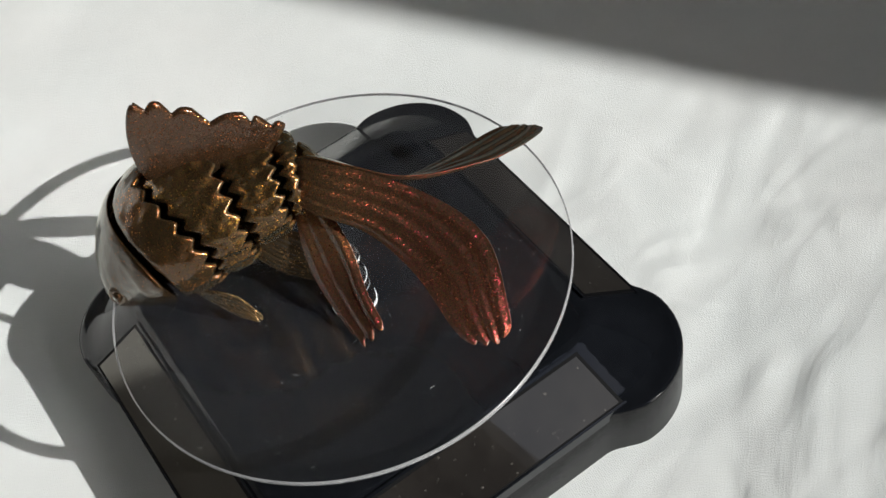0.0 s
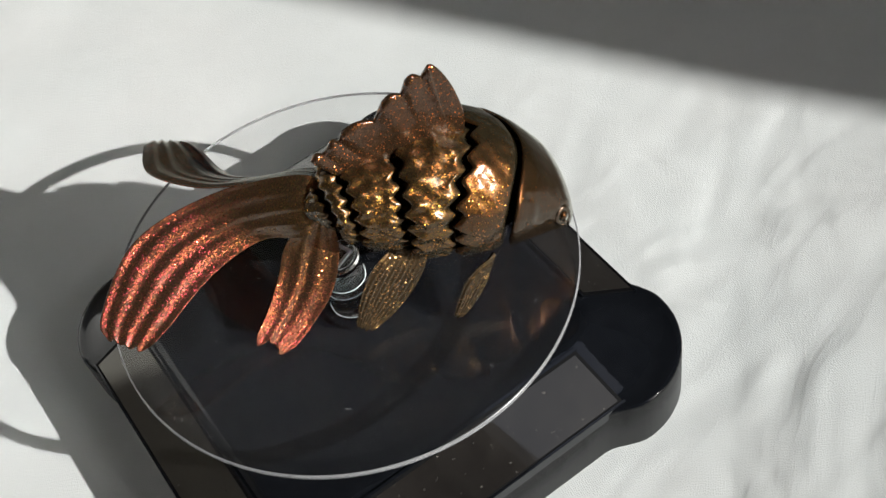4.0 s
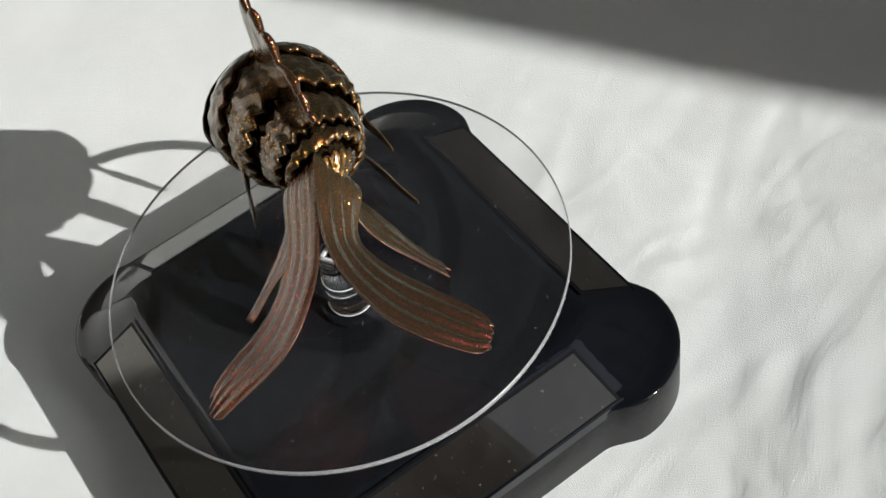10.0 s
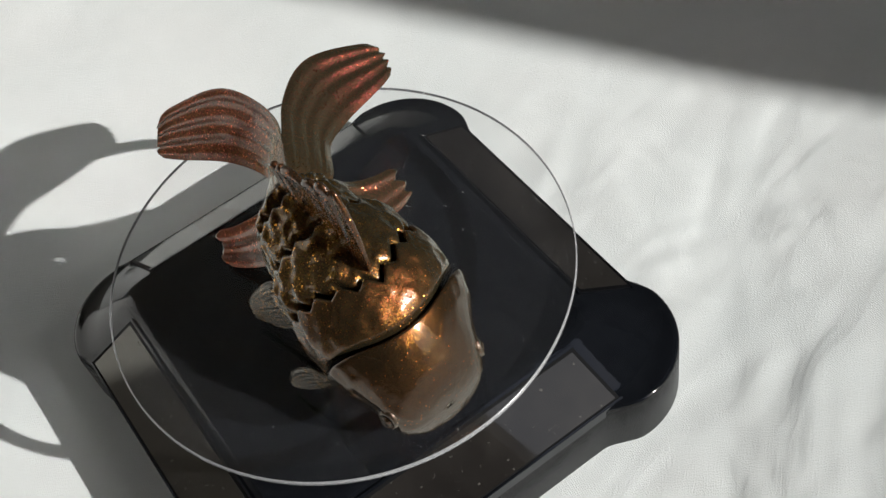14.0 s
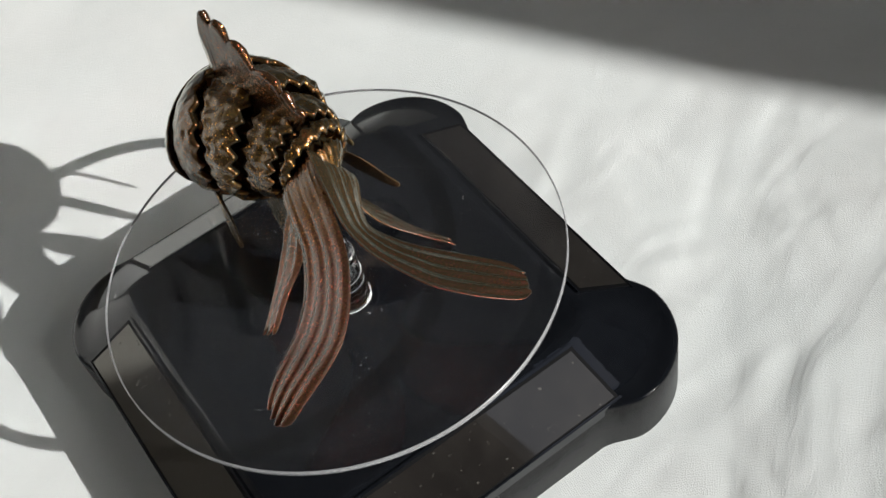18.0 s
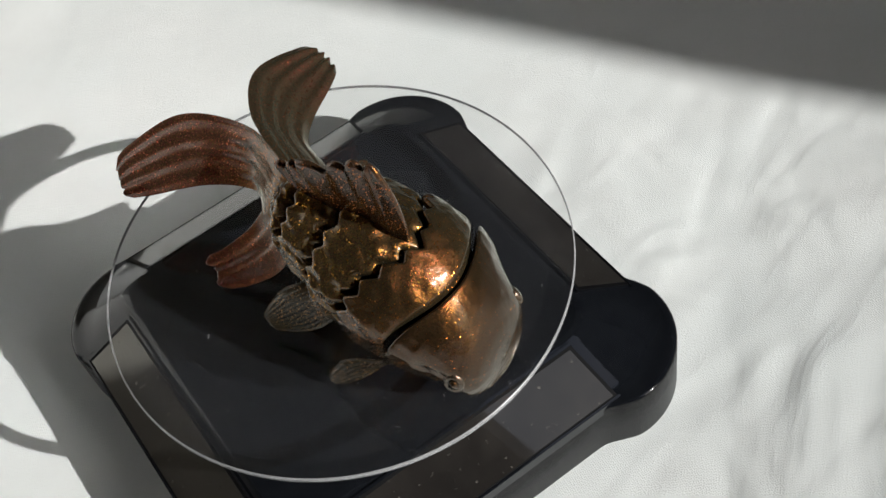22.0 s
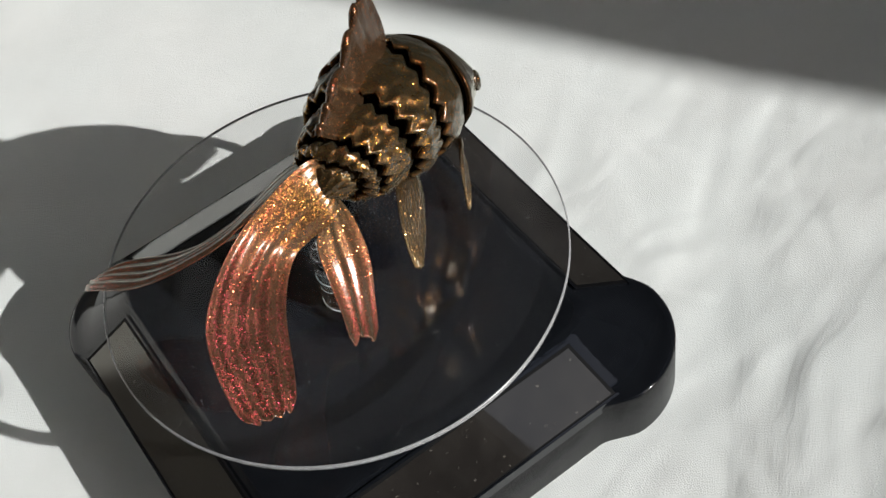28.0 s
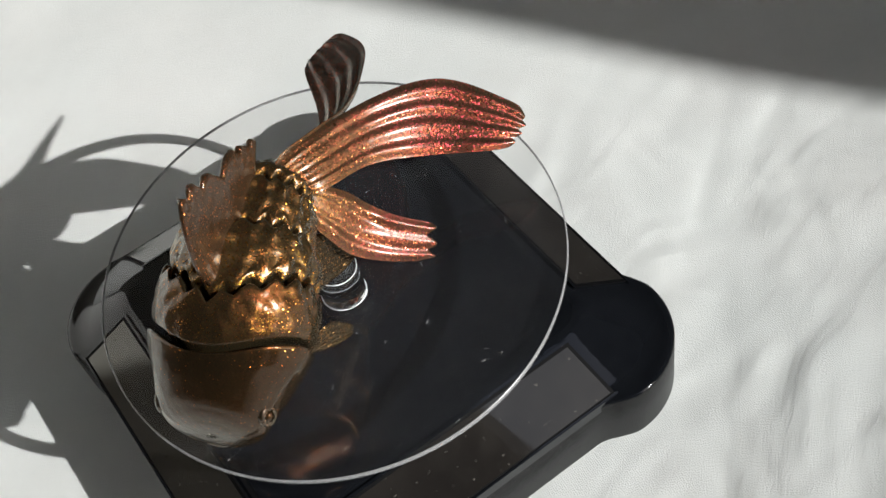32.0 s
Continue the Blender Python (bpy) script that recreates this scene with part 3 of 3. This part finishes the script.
# along the body: place, half width, half height, height of the middle, bend to the side
BODY = [(0.4385, 0.004, 0.004, 0.2, 0.03), (0.437, 0.055, 0.05, 0.2, 0.03), (0.431, 0.115, 0.1, 0.2, 0.03), (0.41, 0.18, 0.155, 0.213, 0.03), (0.37, 0.214, 0.2, 0.243, 0.028), (0.315, 0.238, 0.231, 0.285, 0.022), (0.26, 0.256, 0.25, 0.314, 0.012), (0.20, 0.274, 0.263, 0.349, 0.004),
        (0.10, 0.295, 0.28, 0.385, 0.0), (0.0, 0.295, 0.278, 0.41, 0.0), (-0.12, 0.275, 0.255, 0.438, 0.0), (-0.25, 0.23, 0.215, 0.465, 0.0),
        (-0.36, 0.185, 0.175, 0.49, -0.005), (-0.46, 0.145, 0.135, 0.52, -0.01), (-0.51, 0.118, 0.1, 0.538, -0.02), (-0.555, 0.08, 0.062, 0.535, -0.03), (-0.605, 0.025, 0.02, 0.515, -0.04)]


def body_at(a):
    """Half width, half height, height and bend at a place along the body, eased from row to row."""
    a = min(max(a, BODY[-1][0]), BODY[0][0])
    for q in range(len(BODY) - 1):
        p0, p1 = BODY[q], BODY[q + 1]
        if p0[0] >= a >= p1[0]:
            step = p1[0] - p0[0]
            k = (a - p0[0]) / step
            before, after = BODY[max(q - 1, 0)], BODY[min(q + 2, len(BODY) - 1)]
            out = []
            for i in range(1, 5):
                rise = (p1[i] - p0[i]) / step
                m0 = (rise + (p0[i] - before[i]) / (p0[0] - before[0])) / 2 if q else rise
                m1 = (rise + (after[i] - p1[i]) / (after[0] - p1[0])) / 2 if q + 2 < len(BODY) else rise
                if q < 4:
                    m0, m1 = [max(min(x, 3 * abs(rise)), -3 * abs(rise)) for x in (m0, m1)]
                k2, k3 = k * k, k ** 3
                out.append((2 * k3 - 3 * k2 + 1) * p0[i] + (k3 - 2 * k2 + k) * step * m0 + (3 * k2 - 2 * k3) * p1[i] + (k3 - k2) * step * m1)
            return out


def body_point(a, phi, grow=0.0):
    w, h, zc, bend = body_at(a)
    return (ORIG + HEAD * a + SIDE * (bend + (w + grow) * math.sin(phi)) + Vector((0, 0, zc + (h + grow) * math.cos(phi)))) * RD


def gill(p):
    """How far the rear edge of the head sweeps back down its sides."""
    return -0.17 * (1 - math.cos(1.64 * p)) / 2


# rear edges of the overlapping segments: place on the back, sweep down the sides, teeth, depth of the teeth
EDGES = [(0.287, 0.0, 0, 0.0), (0.128, 0.2, 21, 0.038), (-0.178, 0.058, 21, 0.034), (-0.402, 0.005, 19, 0.029), (-0.5, -0.02, 17, 0.014)]


def zigzag(i, ph):
    n = EDGES[i][2]
    x = (ph * n / (2 * math.pi) + 0.16 * noise.noise(Vector((math.cos(ph) * 3, math.sin(ph) * 3, i * 2.3)))) % 1
    return 0.45 * (0.5 - 0.5 * math.cos(2 * math.pi * x)) + 0.55 * (1 - abs(2 * x - 1))


def rear_edge(i, ph, notched=True):
    a, sweep, n, depth = EDGES[i]
    p = min(ph, 2 * math.pi - ph)
    if not i:
        return a + gill(p)
    a -= sweep * math.sin(min(p, math.pi / 2)) ** 1.4
    if notched:
        a -= depth * (zigzag(i, ph) - 0.5) * (0.9 + 0.4 * noise.noise(Vector((math.cos(ph) * 5, math.sin(ph) * 5, i * 3.1))))
    return a


def smooth_step(x, x0, x1):
    q = min(1.0, max(0.0, (x - x0) / (x1 - x0)))
    return q * q * (3 - 2 * q)


def ring(name, i, material, parent, rows, dome, flare=0.045, last=None, na=64, nph=288, label=""):
    """One overlapping body segment: it comes out of the zigzag gap behind segment i - 1, carries rows of hammered domes
    and ends in a toothed rear edge that stands a little off the next one."""
    rng = random.Random(40 + i)
    n = max(EDGES[min(i, len(EDGES) - 1)][2], EDGES[i - 1][2])
    spots = []
    for r in range(rows):
        f = (r + 0.42) / rows
        for j in range(n):
            ph = (2 * math.pi * (j + 0.5 * (r % 2) + rng.uniform(-0.12, 0.12)) / n) % (2 * math.pi)
            a = rear_edge(i - 1, ph, False) - 0.045
            b = (rear_edge(i, ph, False) if last is None else last) + 0.012
            spots.append((ph, a + (b - a) * (f + rng.uniform(-0.05, 0.05)), rng.uniform(0.45, 1.15) * dome, rng.uniform(0.025, 0.034)))
    spots.sort()
    outer, inner = [], []
    columns = []
    for j in range(nph):
        ph = 2 * math.pi * j / nph
        near = [q for q in spots if abs((q[0] - ph + math.pi) % (2 * math.pi) - math.pi) < 0.3]
        columns.append((ph, rear_edge(i - 1, ph), rear_edge(i, ph) if last is None else last, zigzag(i - 1, ph) if i > 1 else 0.0, near))
    for q in range(na + 1):
        k = (q / na) ** 1.15
        for ph, front, back, zig, near in columns:
            a = front + 0.04 + (back - front - 0.04) * k
            d, e = front - a, a - back
            g = -0.055 * (1 - smooth_step(d, 0.004, 0.03)) + 0.006 * (0.4 + 0.9 * zig) * math.exp(-((d - 0.046) / 0.016) ** 2)
            if last is None:
                g += flare * (d / (d + e) - 0.5) + 0.006 * (1 - smooth_step(e, 0.0, 0.06)) - 0.007 * (1 - min(1.0, e / 0.014)) ** 2
                g += 0.012 * 4 * k * (1 - k)
            for sp, sa, h, wide in near:
                x = ((sp - ph + math.pi) % (2 * math.pi) - math.pi) * 0.24
                y = sa - a
                u = (x * x + y * y) / (wide * wide)
                if u < 6:
                    g += h * math.exp(-u)
            spot = Vector((math.cos(ph) * 0.27, math.sin(ph) * 0.27, a))
            g += (0.002 + dome * 0.22) * noise.noise(spot * 17) + 0.0012 * noise.noise(spot * 46)
            outer.append(body_point(a, ph, g))
            inner.append(body_point(a, ph, g - 0.02 - 0.02 * (1 - k)))
    return part(name, tube(name, outer, inner, na, nph, material), parent, label)


def tube(name, outer, inner, na, nph, material):
    verts = outer + inner
    off = len(outer)
    faces = []
    for i in range(na):
        for j in range(nph):
            j2 = (j + 1) % nph
            a, b, c, d = i * nph + j, i * nph + j2, (i + 1) * nph + j2, (i + 1) * nph + j
            faces.append((a, b, c, d))
            faces.append((off + d, off + c, off + b, off + a))
    for j in range(nph):
        j2 = (j + 1) % nph
        a, b = na * nph + j, na * nph + j2
        faces.append((a, b, off + b, off + a))
        faces.append((j2, j, off + j, off + j2))
    return mesh_of(name, verts, faces, material)


def head_shell(parent, na=70, nph=200):
    """The smooth blunt head with thin gill covers that stand off the shoulder."""
    outer, inner = [], []
    for q in range(na + 1):
        k = (q / na) ** 1.4
        for j in range(nph):
            ph = 2 * math.pi * j / nph
            p = min(ph, 2 * math.pi - ph)
            end = rear_edge(0, ph)
            a = 0.4385 + (end - 0.4385) * k
            cheek = math.exp(-((p - 1.5) / 0.6) ** 2)
            g = (0.012 + 0.022 * cheek) * smooth_step(k, 0.35, 1.0) - 0.006 * max(0.0, (k - 0.94) / 0.06) ** 2
            # the gill cover's raised margin and the soft dents of the cheek
            g += 0.004 * cheek * math.exp(-((k - 0.72) / 0.06) ** 2)
            spot = Vector((math.cos(ph) * 0.27, math.sin(ph) * 0.27, a))
            g += 0.003 * noise.noise(spot * 8) + 0.0012 * (1 + 2 * cheek) * noise.noise(spot * 24)
            outer.append(body_point(a, ph, g))
            inner.append(body_point(a, ph, g - 0.018))
    return part("head", tube("head", outer, inner, na, nph, M_HEAD), parent, "varnished copper bronze head")


def spline(pts, k):
    """A smooth curve through the points, k from 0 to 1."""
    n = len(pts) - 1
    x = min(k * n, n - 1e-6)
    i = int(x)
    f = x - i
    p1, p2 = Vector(pts[i]), Vector(pts[i + 1])
    p0 = Vector(pts[i - 1]) if i else p1 * 2 - p2
    p3 = Vector(pts[i + 2]) if i + 2 <= n else p2 * 2 - p1
    return 0.5 * ((2 * p1) + (p2 - p0) * f + (2 * p0 - 5 * p1 + 4 * p2 - p3) * f * f + (3 * p1 - p0 - 3 * p2 + p3) * f ** 3)


def fin(name, e1, e2, material, parent, ridges=4, depth=0.014, thick=0.012, scallop=0.13, blunt=0.0, ease=0, bow=0.02, na=50, nw=60, label=""):
    """A ribbed fin between two edge curves, with a scalloped tip."""
    top, low = [], []
    e1, e2 = [Vector(p) for p in e1], [Vector(p) for p in e2]
    for q in range(ease):
        e1, e2 = [[(e[max(i - 1, 0)] + 2 * e[i] + e[min(i + 1, 5)]) / 4 if 0 < i < 5 else e[i] for i in range(6)] for e in (e1, e2)]
    if blunt:
        tip, across = (e1[-1] + e2[-1]) / 2, (e1[-2] - e2[-2]) * blunt / 2
        e1[-1], e2[-1] = tip + across, tip - across
    for j in range(nw + 1):
        w = j / nw
        ext = 0.99 - scallop * (1 - abs(math.sin(math.pi * (ridges * w + 0.18 * noise.noise(Vector((w * 4, 1.7, e1[-1][1] * 5)))))) ** 0.6) * (0.75 + 0.6 * noise.noise(Vector((w * ridges, 3.3, e1[-1][1] * 9)))) - bow * (2 * w - 1) ** 2 - 0.05 * noise.noise(Vector((w * 5, len(e1), e1[-1][0] * 7)))
        for i in range(na + 1):
            k = i / na * ext
            a, b = spline(e1, k), spline(e2, k)
            a2, b2 = spline(e1, min(1, k + 0.01)), spline(e2, min(1, k + 0.01))
            p = a.lerp(b, w)
            t = (a2.lerp(b2, w) - p)
            if t.length < 1e-7:
                t = p - spline(e1, k - 0.01).lerp(spline(e2, k - 0.01), w)
            nrm = (b - a).cross(t)
            nrm = nrm.normalized() if nrm.length > 1e-9 else Vector((0, 0, 1))
            wob = w + 0.035 * noise.noise(Vector((w * 3, k * 2, e1[-1][1] * 5)))
            out = smooth_step(k, 0.12, 0.5)
            wave = out * -math.cos(2 * math.pi * ridges * wob) - 0.22 * (1 - out) * math.cos(4 * math.pi * ridges * wob)
            rise = depth * wave * min(1, 4 * k + 0.1) * (0.8 + 0.4 * noise.noise(Vector((w * ridges, k * 1.5, e1[-1][0] * 3))))
            rise += 0.003 * noise.noise(p * 9)
            th = thick * (1 - 0.65 * k) * (0.25 + 0.75 * min(1, 6 * w, 6 * (1 - w)))
            top.append((p + nrm * (rise + th)) * RD)
            low.append((p + nrm * (rise - th)) * RD)
    verts, off, faces = top + low, len(top), []
    m = na + 1
    for j in range(nw):
        for i in range(na):
            a, b, c, d = j * m + i, j * m + i + 1, (j + 1) * m + i + 1, (j + 1) * m + i
            faces.append((a, b, c, d))
            faces.append((off + d, off + c, off + b, off + a))
    rim = [j * m for j in range(nw, 0, -1)] + list(range(0, na)) + [j * m + na for j in range(nw)] + [nw * m + i for i in range(na, 0, -1)]
    for a, b in zip(rim, rim[1:] + rim[:1]):
        faces.append((b, a, off + a, off + b))
    return part(name, mesh_of(name, verts, faces, material), parent, label)


def local(a, s, z):
    return ORIG + HEAD * a + SIDE * s + Vector((0, 0, z))


def dorsal_fin(parent):
    """The upright fin on the back: a curved leading edge, then six stepped lobes, each with a swollen rib."""
    lead = [(0.072, 0.60), (0.097, 0.75), (0.084, 0.88), (0.056, 0.98), (0.024, 1.045), (0.0, 1.058)]
    lobes = [(0.0, 1.058), (-0.03, 1.018), (-0.09, 1.028), (-0.115, 0.968), (-0.19, 0.962), (-0.233, 0.884), (-0.36, 0.886), (-0.378, 0.838), (-0.417, 0.842), (-0.449, 0.8), (-0.497, 0.786)]
    crest = []
    front = [Vector((a, 0, z)) for a, z in lead]
    for i in range(40):
        crest.append((spline(front, i / 40), 0.0, 0.15 * i / 40))
    for q in range(len(lobes) - 1):
        p0, p1 = Vector((lobes[q][0], 0, lobes[q][1])), Vector((lobes[q + 1][0], 0, lobes[q + 1][1]))
        steps = 8 if q % 2 == 0 else 18
        for i in range(steps):
            k = i / steps
            p = p0.lerp(p1, k)
            if q % 2:
                p += Vector((0, 0, 0.018 * math.sin(math.pi * k)))
            tip = 0.5 + 0.5 * math.cos(math.pi * k) if q % 2 == 0 else 0.5 - 0.5 * math.cos(math.pi * k)
            crest.append((p, tip, 0.15 + 0.85 * (q + k) / (len(lobes) - 1)))
    for i in range(7):
        crest.append((Vector((-0.497 + 0.06 * i / 6, 0, 0.788 - 0.075 * i / 6)), 1 - i / 6, 1.0))
    foot = [Vector((a, 0, z)) for a, z in ((0.072, 0.58), (0.03, 0.62), (-0.04, 0.635), (-0.13, 0.64), (-0.22, 0.635), (-0.31, 0.625), (-0.37, 0.61))]
    nw, left, right = 36, [], []
    n = len(crest)
    for i, (hi, tip, k) in enumerate(crest):
        lo = spline(foot, k)
        for j in range(nw + 1):
            w = j / nw
            p = lo.lerp(hi, w)
            lean = 0.012 * math.sin(3 * k + 1) * w + 0.004 * noise.noise(p * 6)
            sway = 0.006 * (tip - 0.4) * w
            th = 0.02 - 0.008 * w + 0.007 * tip * w * w
            th *= 0.35 + 0.65 * min(1, 7 * (i + 0.6) / n, 14 * (n - 0.4 - i) / n)
            th *= math.sqrt(max(0.12, 1 - max(0.0, (w - 0.93) / 0.07) ** 2))
            th += 0.0012 * noise.noise(p * 28)
            left.append(local(p.x, sway + lean - th, p.z) * RD)
            right.append(local(p.x, sway + lean + th, p.z) * RD)
    na = n - 1
    m, off, faces = nw + 1, len(left), []
    for i in range(na):
        for j in range(nw):
            a, b, c, d = i * m + j, (i + 1) * m + j, (i + 1) * m + j + 1, i * m + j + 1
            faces += [(a, b, c, d), (off + d, off + c, off + b, off + a)]
    rim = [i * m for i in range(na)] + [na * m + j for j in range(nw)] + [i * m + nw for i in range(na, 0, -1)] + [j for j in range(nw, 0, -1)]
    for a, b in zip(rim, rim[1:] + rim[:1]):
        faces.append((b, a, off + a, off + b))
    return part("dorsal_fin", mesh_of("dorsal_fin", left + right, faces, M_FIN), parent, "ribbed copper dorsal fin")


def fish():
    root = new("fish_figurine")
    tagged(root, "jointed goldfish figurine in glittering bronze and copper paint", "figurine")
    head_shell(root)
    ring("shoulder_ring", 1, M_SHOULDER, root, 4, 0.006, 0.022)
    ring("body_ring", 2, M_GOLD, root, 3, 0.0118, 0.05)
    ring("body_ring", 3, M_GOLD, root, 3, 0.011, 0.055)
    ring("body_ring", 4, M_GOLD, root, 2, 0.009, 0.03, na=40)
    ring("tail_stem", 5, M_STEM, root, 2, 0.004, last=-0.605, na=40)
    for a, s, z in ((0.358, -0.188, 0.262), (0.358, 0.242, 0.262)):
        way = (SIDE * (1 if s > 0 else -1) + HEAD * 0.35 + Vector((0, 0, 0.15))).normalized()
        turn = Matrix.Translation(local(a, s, z) * RD) @ way.to_track_quat("Z", "Y").to_matrix().to_4x4() @ Matrix.Diagonal((1.0, 1.25, 1, 1))
        v, q = revolve([(0.0005 * RD, -0.02 * RD), (0.042 * RD, -0.02 * RD), (0.04 * RD, 0.006 * RD), (0.03 * RD, 0.014 * RD), (0.022 * RD, 0.008 * RD), (0.0005 * RD, 0.016 * RD)], 28, False)
        me = mesh_of("eye", v, q, M_EYE)
        me.transform(turn)
        eye = part("eye", me, root, "pinkish silver eye")
        v, q = revolve([(0.0005 * RD, 0.004 * RD), (0.021 * RD, 0.004 * RD), (0.017 * RD, 0.017 * RD), (0.0005 * RD, 0.021 * RD)], 24, False)
        me = mesh_of("pupil", v, q, M_HEAD)
        me.transform(turn)
        part("pupil", me, eye, "copper pupil")
    # lips
    v, q = [], []
    for i in range(20):
        b = 2 * math.pi * i / 20
        for j in range(8):
            c = 2 * math.pi * j / 8
            rr = 0.04 + 0.024 * math.cos(c)
            v.append(local(0.42 + 0.014 * math.sin(c), 0.03 + rr * math.cos(b), 0.12 + 0.5 * rr * math.sin(b)) * RD)
            q.append((i * 8 + j, ((i + 1) % 20) * 8 + j, ((i + 1) % 20) * 8 + (j + 1) % 8, i * 8 + (j + 1) % 8))
    part("mouth", mesh_of("mouth", v, q, M_HEAD), root, "small copper lips")
    dorsal_fin(root)
    fin("upper_tail_lobe", [(-0.02, 0.11, 0.60), (0.061, 0.011, 0.636), (0.300, -0.325, 0.559), (0.380, -0.622, 0.495), (0.281, -0.875, 0.381), (0.189, -0.924, 0.287)],
        [(-0.03, 0.10, 0.50), (-0.078, -0.060, 0.519), (0.064, -0.265, 0.439), (0.119, -0.485, 0.351), (0.101, -0.750, 0.305), (0.158, -0.888, 0.306)], M_TAIL, root, ridges=4, depth=0.0047, na=90, nw=110, scallop=0.05, blunt=0.6, bow=0.06)
    fin("upper_tail_lobe", [(-0.02, 0.11, 0.60), (0.044, 0.019, 0.659), (0.292, -0.243, 0.575), (0.622, -0.351, 0.512), (0.887, -0.276, 0.389), (0.947, -0.149, 0.313)],
        [(-0.03, 0.10, 0.50), (0.14, 0.12, 0.46), (0.252, -0.055, 0.392), (0.477, -0.095, 0.366), (0.751, -0.066, 0.315), (0.899, -0.108, 0.301)], M_TAIL, root, ridges=4, depth=0.0047, na=90, nw=110, scallop=0.05, blunt=0.6, bow=0.06)
    fin("lower_tail_lobe", [(-0.01, 0.10, 0.52), (-0.009, -0.023, 0.520), (0.013, -0.177, 0.386), (0.014, -0.189, 0.275), (-0.037, -0.310, 0.224), (-0.081, -0.475, 0.122)],
        [(-0.03, 0.10, 0.50), (-0.082, 0.061, 0.466), (-0.149, -0.048, 0.303), (-0.158, -0.083, 0.184), (-0.175, -0.226, 0.086), (-0.141, -0.437, 0.012)], M_TAIL, root, ridges=3, depth=0.0047, na=70, nw=90, scallop=0.035, blunt=0.8, ease=1)
    fin("lower_tail_lobe", [(-0.01, 0.10, 0.52), (0.15, 0.065, 0.46), (0.219, -0.017, 0.367), (0.253, 0.055, 0.266), (0.437, 0.068, 0.164), (0.511, 0.119, 0.118)],
        [(-0.03, 0.10, 0.50), (0.035, 0.101, 0.444), (0.019, 0.159, 0.306), (0.142, 0.210, 0.166), (0.329, 0.184, 0.029), (0.466, 0.183, 0.030)], M_TAIL, root, ridges=3, depth=0.0047, na=70, nw=90, scallop=0.035, blunt=0.8, ease=1)
    C1 = [(0.06, 0.27, 0.24), (0.032, 0.311, 0.23), (-0.038, 0.301, 0.236), (-0.12, 0.342, 0.196), (-0.147, 0.353, 0.123), (-0.195, 0.38, 0.034)]
    C2 = [(0.06, 0.24, 0.18), (0.031, 0.262, 0.172), (0.019, 0.309, 0.142), (-0.046, 0.33, 0.109), (-0.062, 0.353, 0.071), (-0.182, 0.382, 0.019)]
    P1 = [(-0.26, 0.12, 0.34), (-0.32, 0.15, 0.335), (-0.4, 0.19, 0.335), (-0.455, 0.218, 0.285), (-0.515, 0.24, 0.215), (-0.57, 0.31, 0.09)]
    P2 = [(-0.15, 0.14, 0.30), (-0.185, 0.18, 0.26), (-0.24, 0.226, 0.2), (-0.30, 0.236, 0.125), (-0.41, 0.27, 0.062), (-0.55, 0.314, 0.06)]
    for s in (-1, 1):
        for name, q1, q2, ribs in (("pectoral_fin", C1, C2, 6), ("pelvic_fin", P1, P2, 10)):
            if s > 0:
                q1, q2 = [local(*p) for p in q1], [local(*p) for p in q2]
            else:
                q1, q2 = [local(a, 0.05 - b, z) for a, b, z in q1], [local(a, 0.05 - b, z) for a, b, z in q2]
            q1, q2 = [[(q[max(i - 1, 0)] + 2 * q[i] + q[min(i + 1, 5)]) / 4 for i in range(6)] for q in (q1, q2)]
            fin(name, q1, q2, M_FIN2, root, ridges=ribs, depth=0.0017, scallop=0.05, na=60, nw=100)
    return root


FISH = fish()



# ---- the turning ----
PERIOD = 8.382


def turned(t):
    return pose(0, 0, ZC, 0, 0, -360 * t / PERIOD)


def motions():
    rows = [(i * 0.25, turned(i * 0.25)) for i in range(129)]
    walk(DISC, rows)
    walk(FISH, rows)


motions()
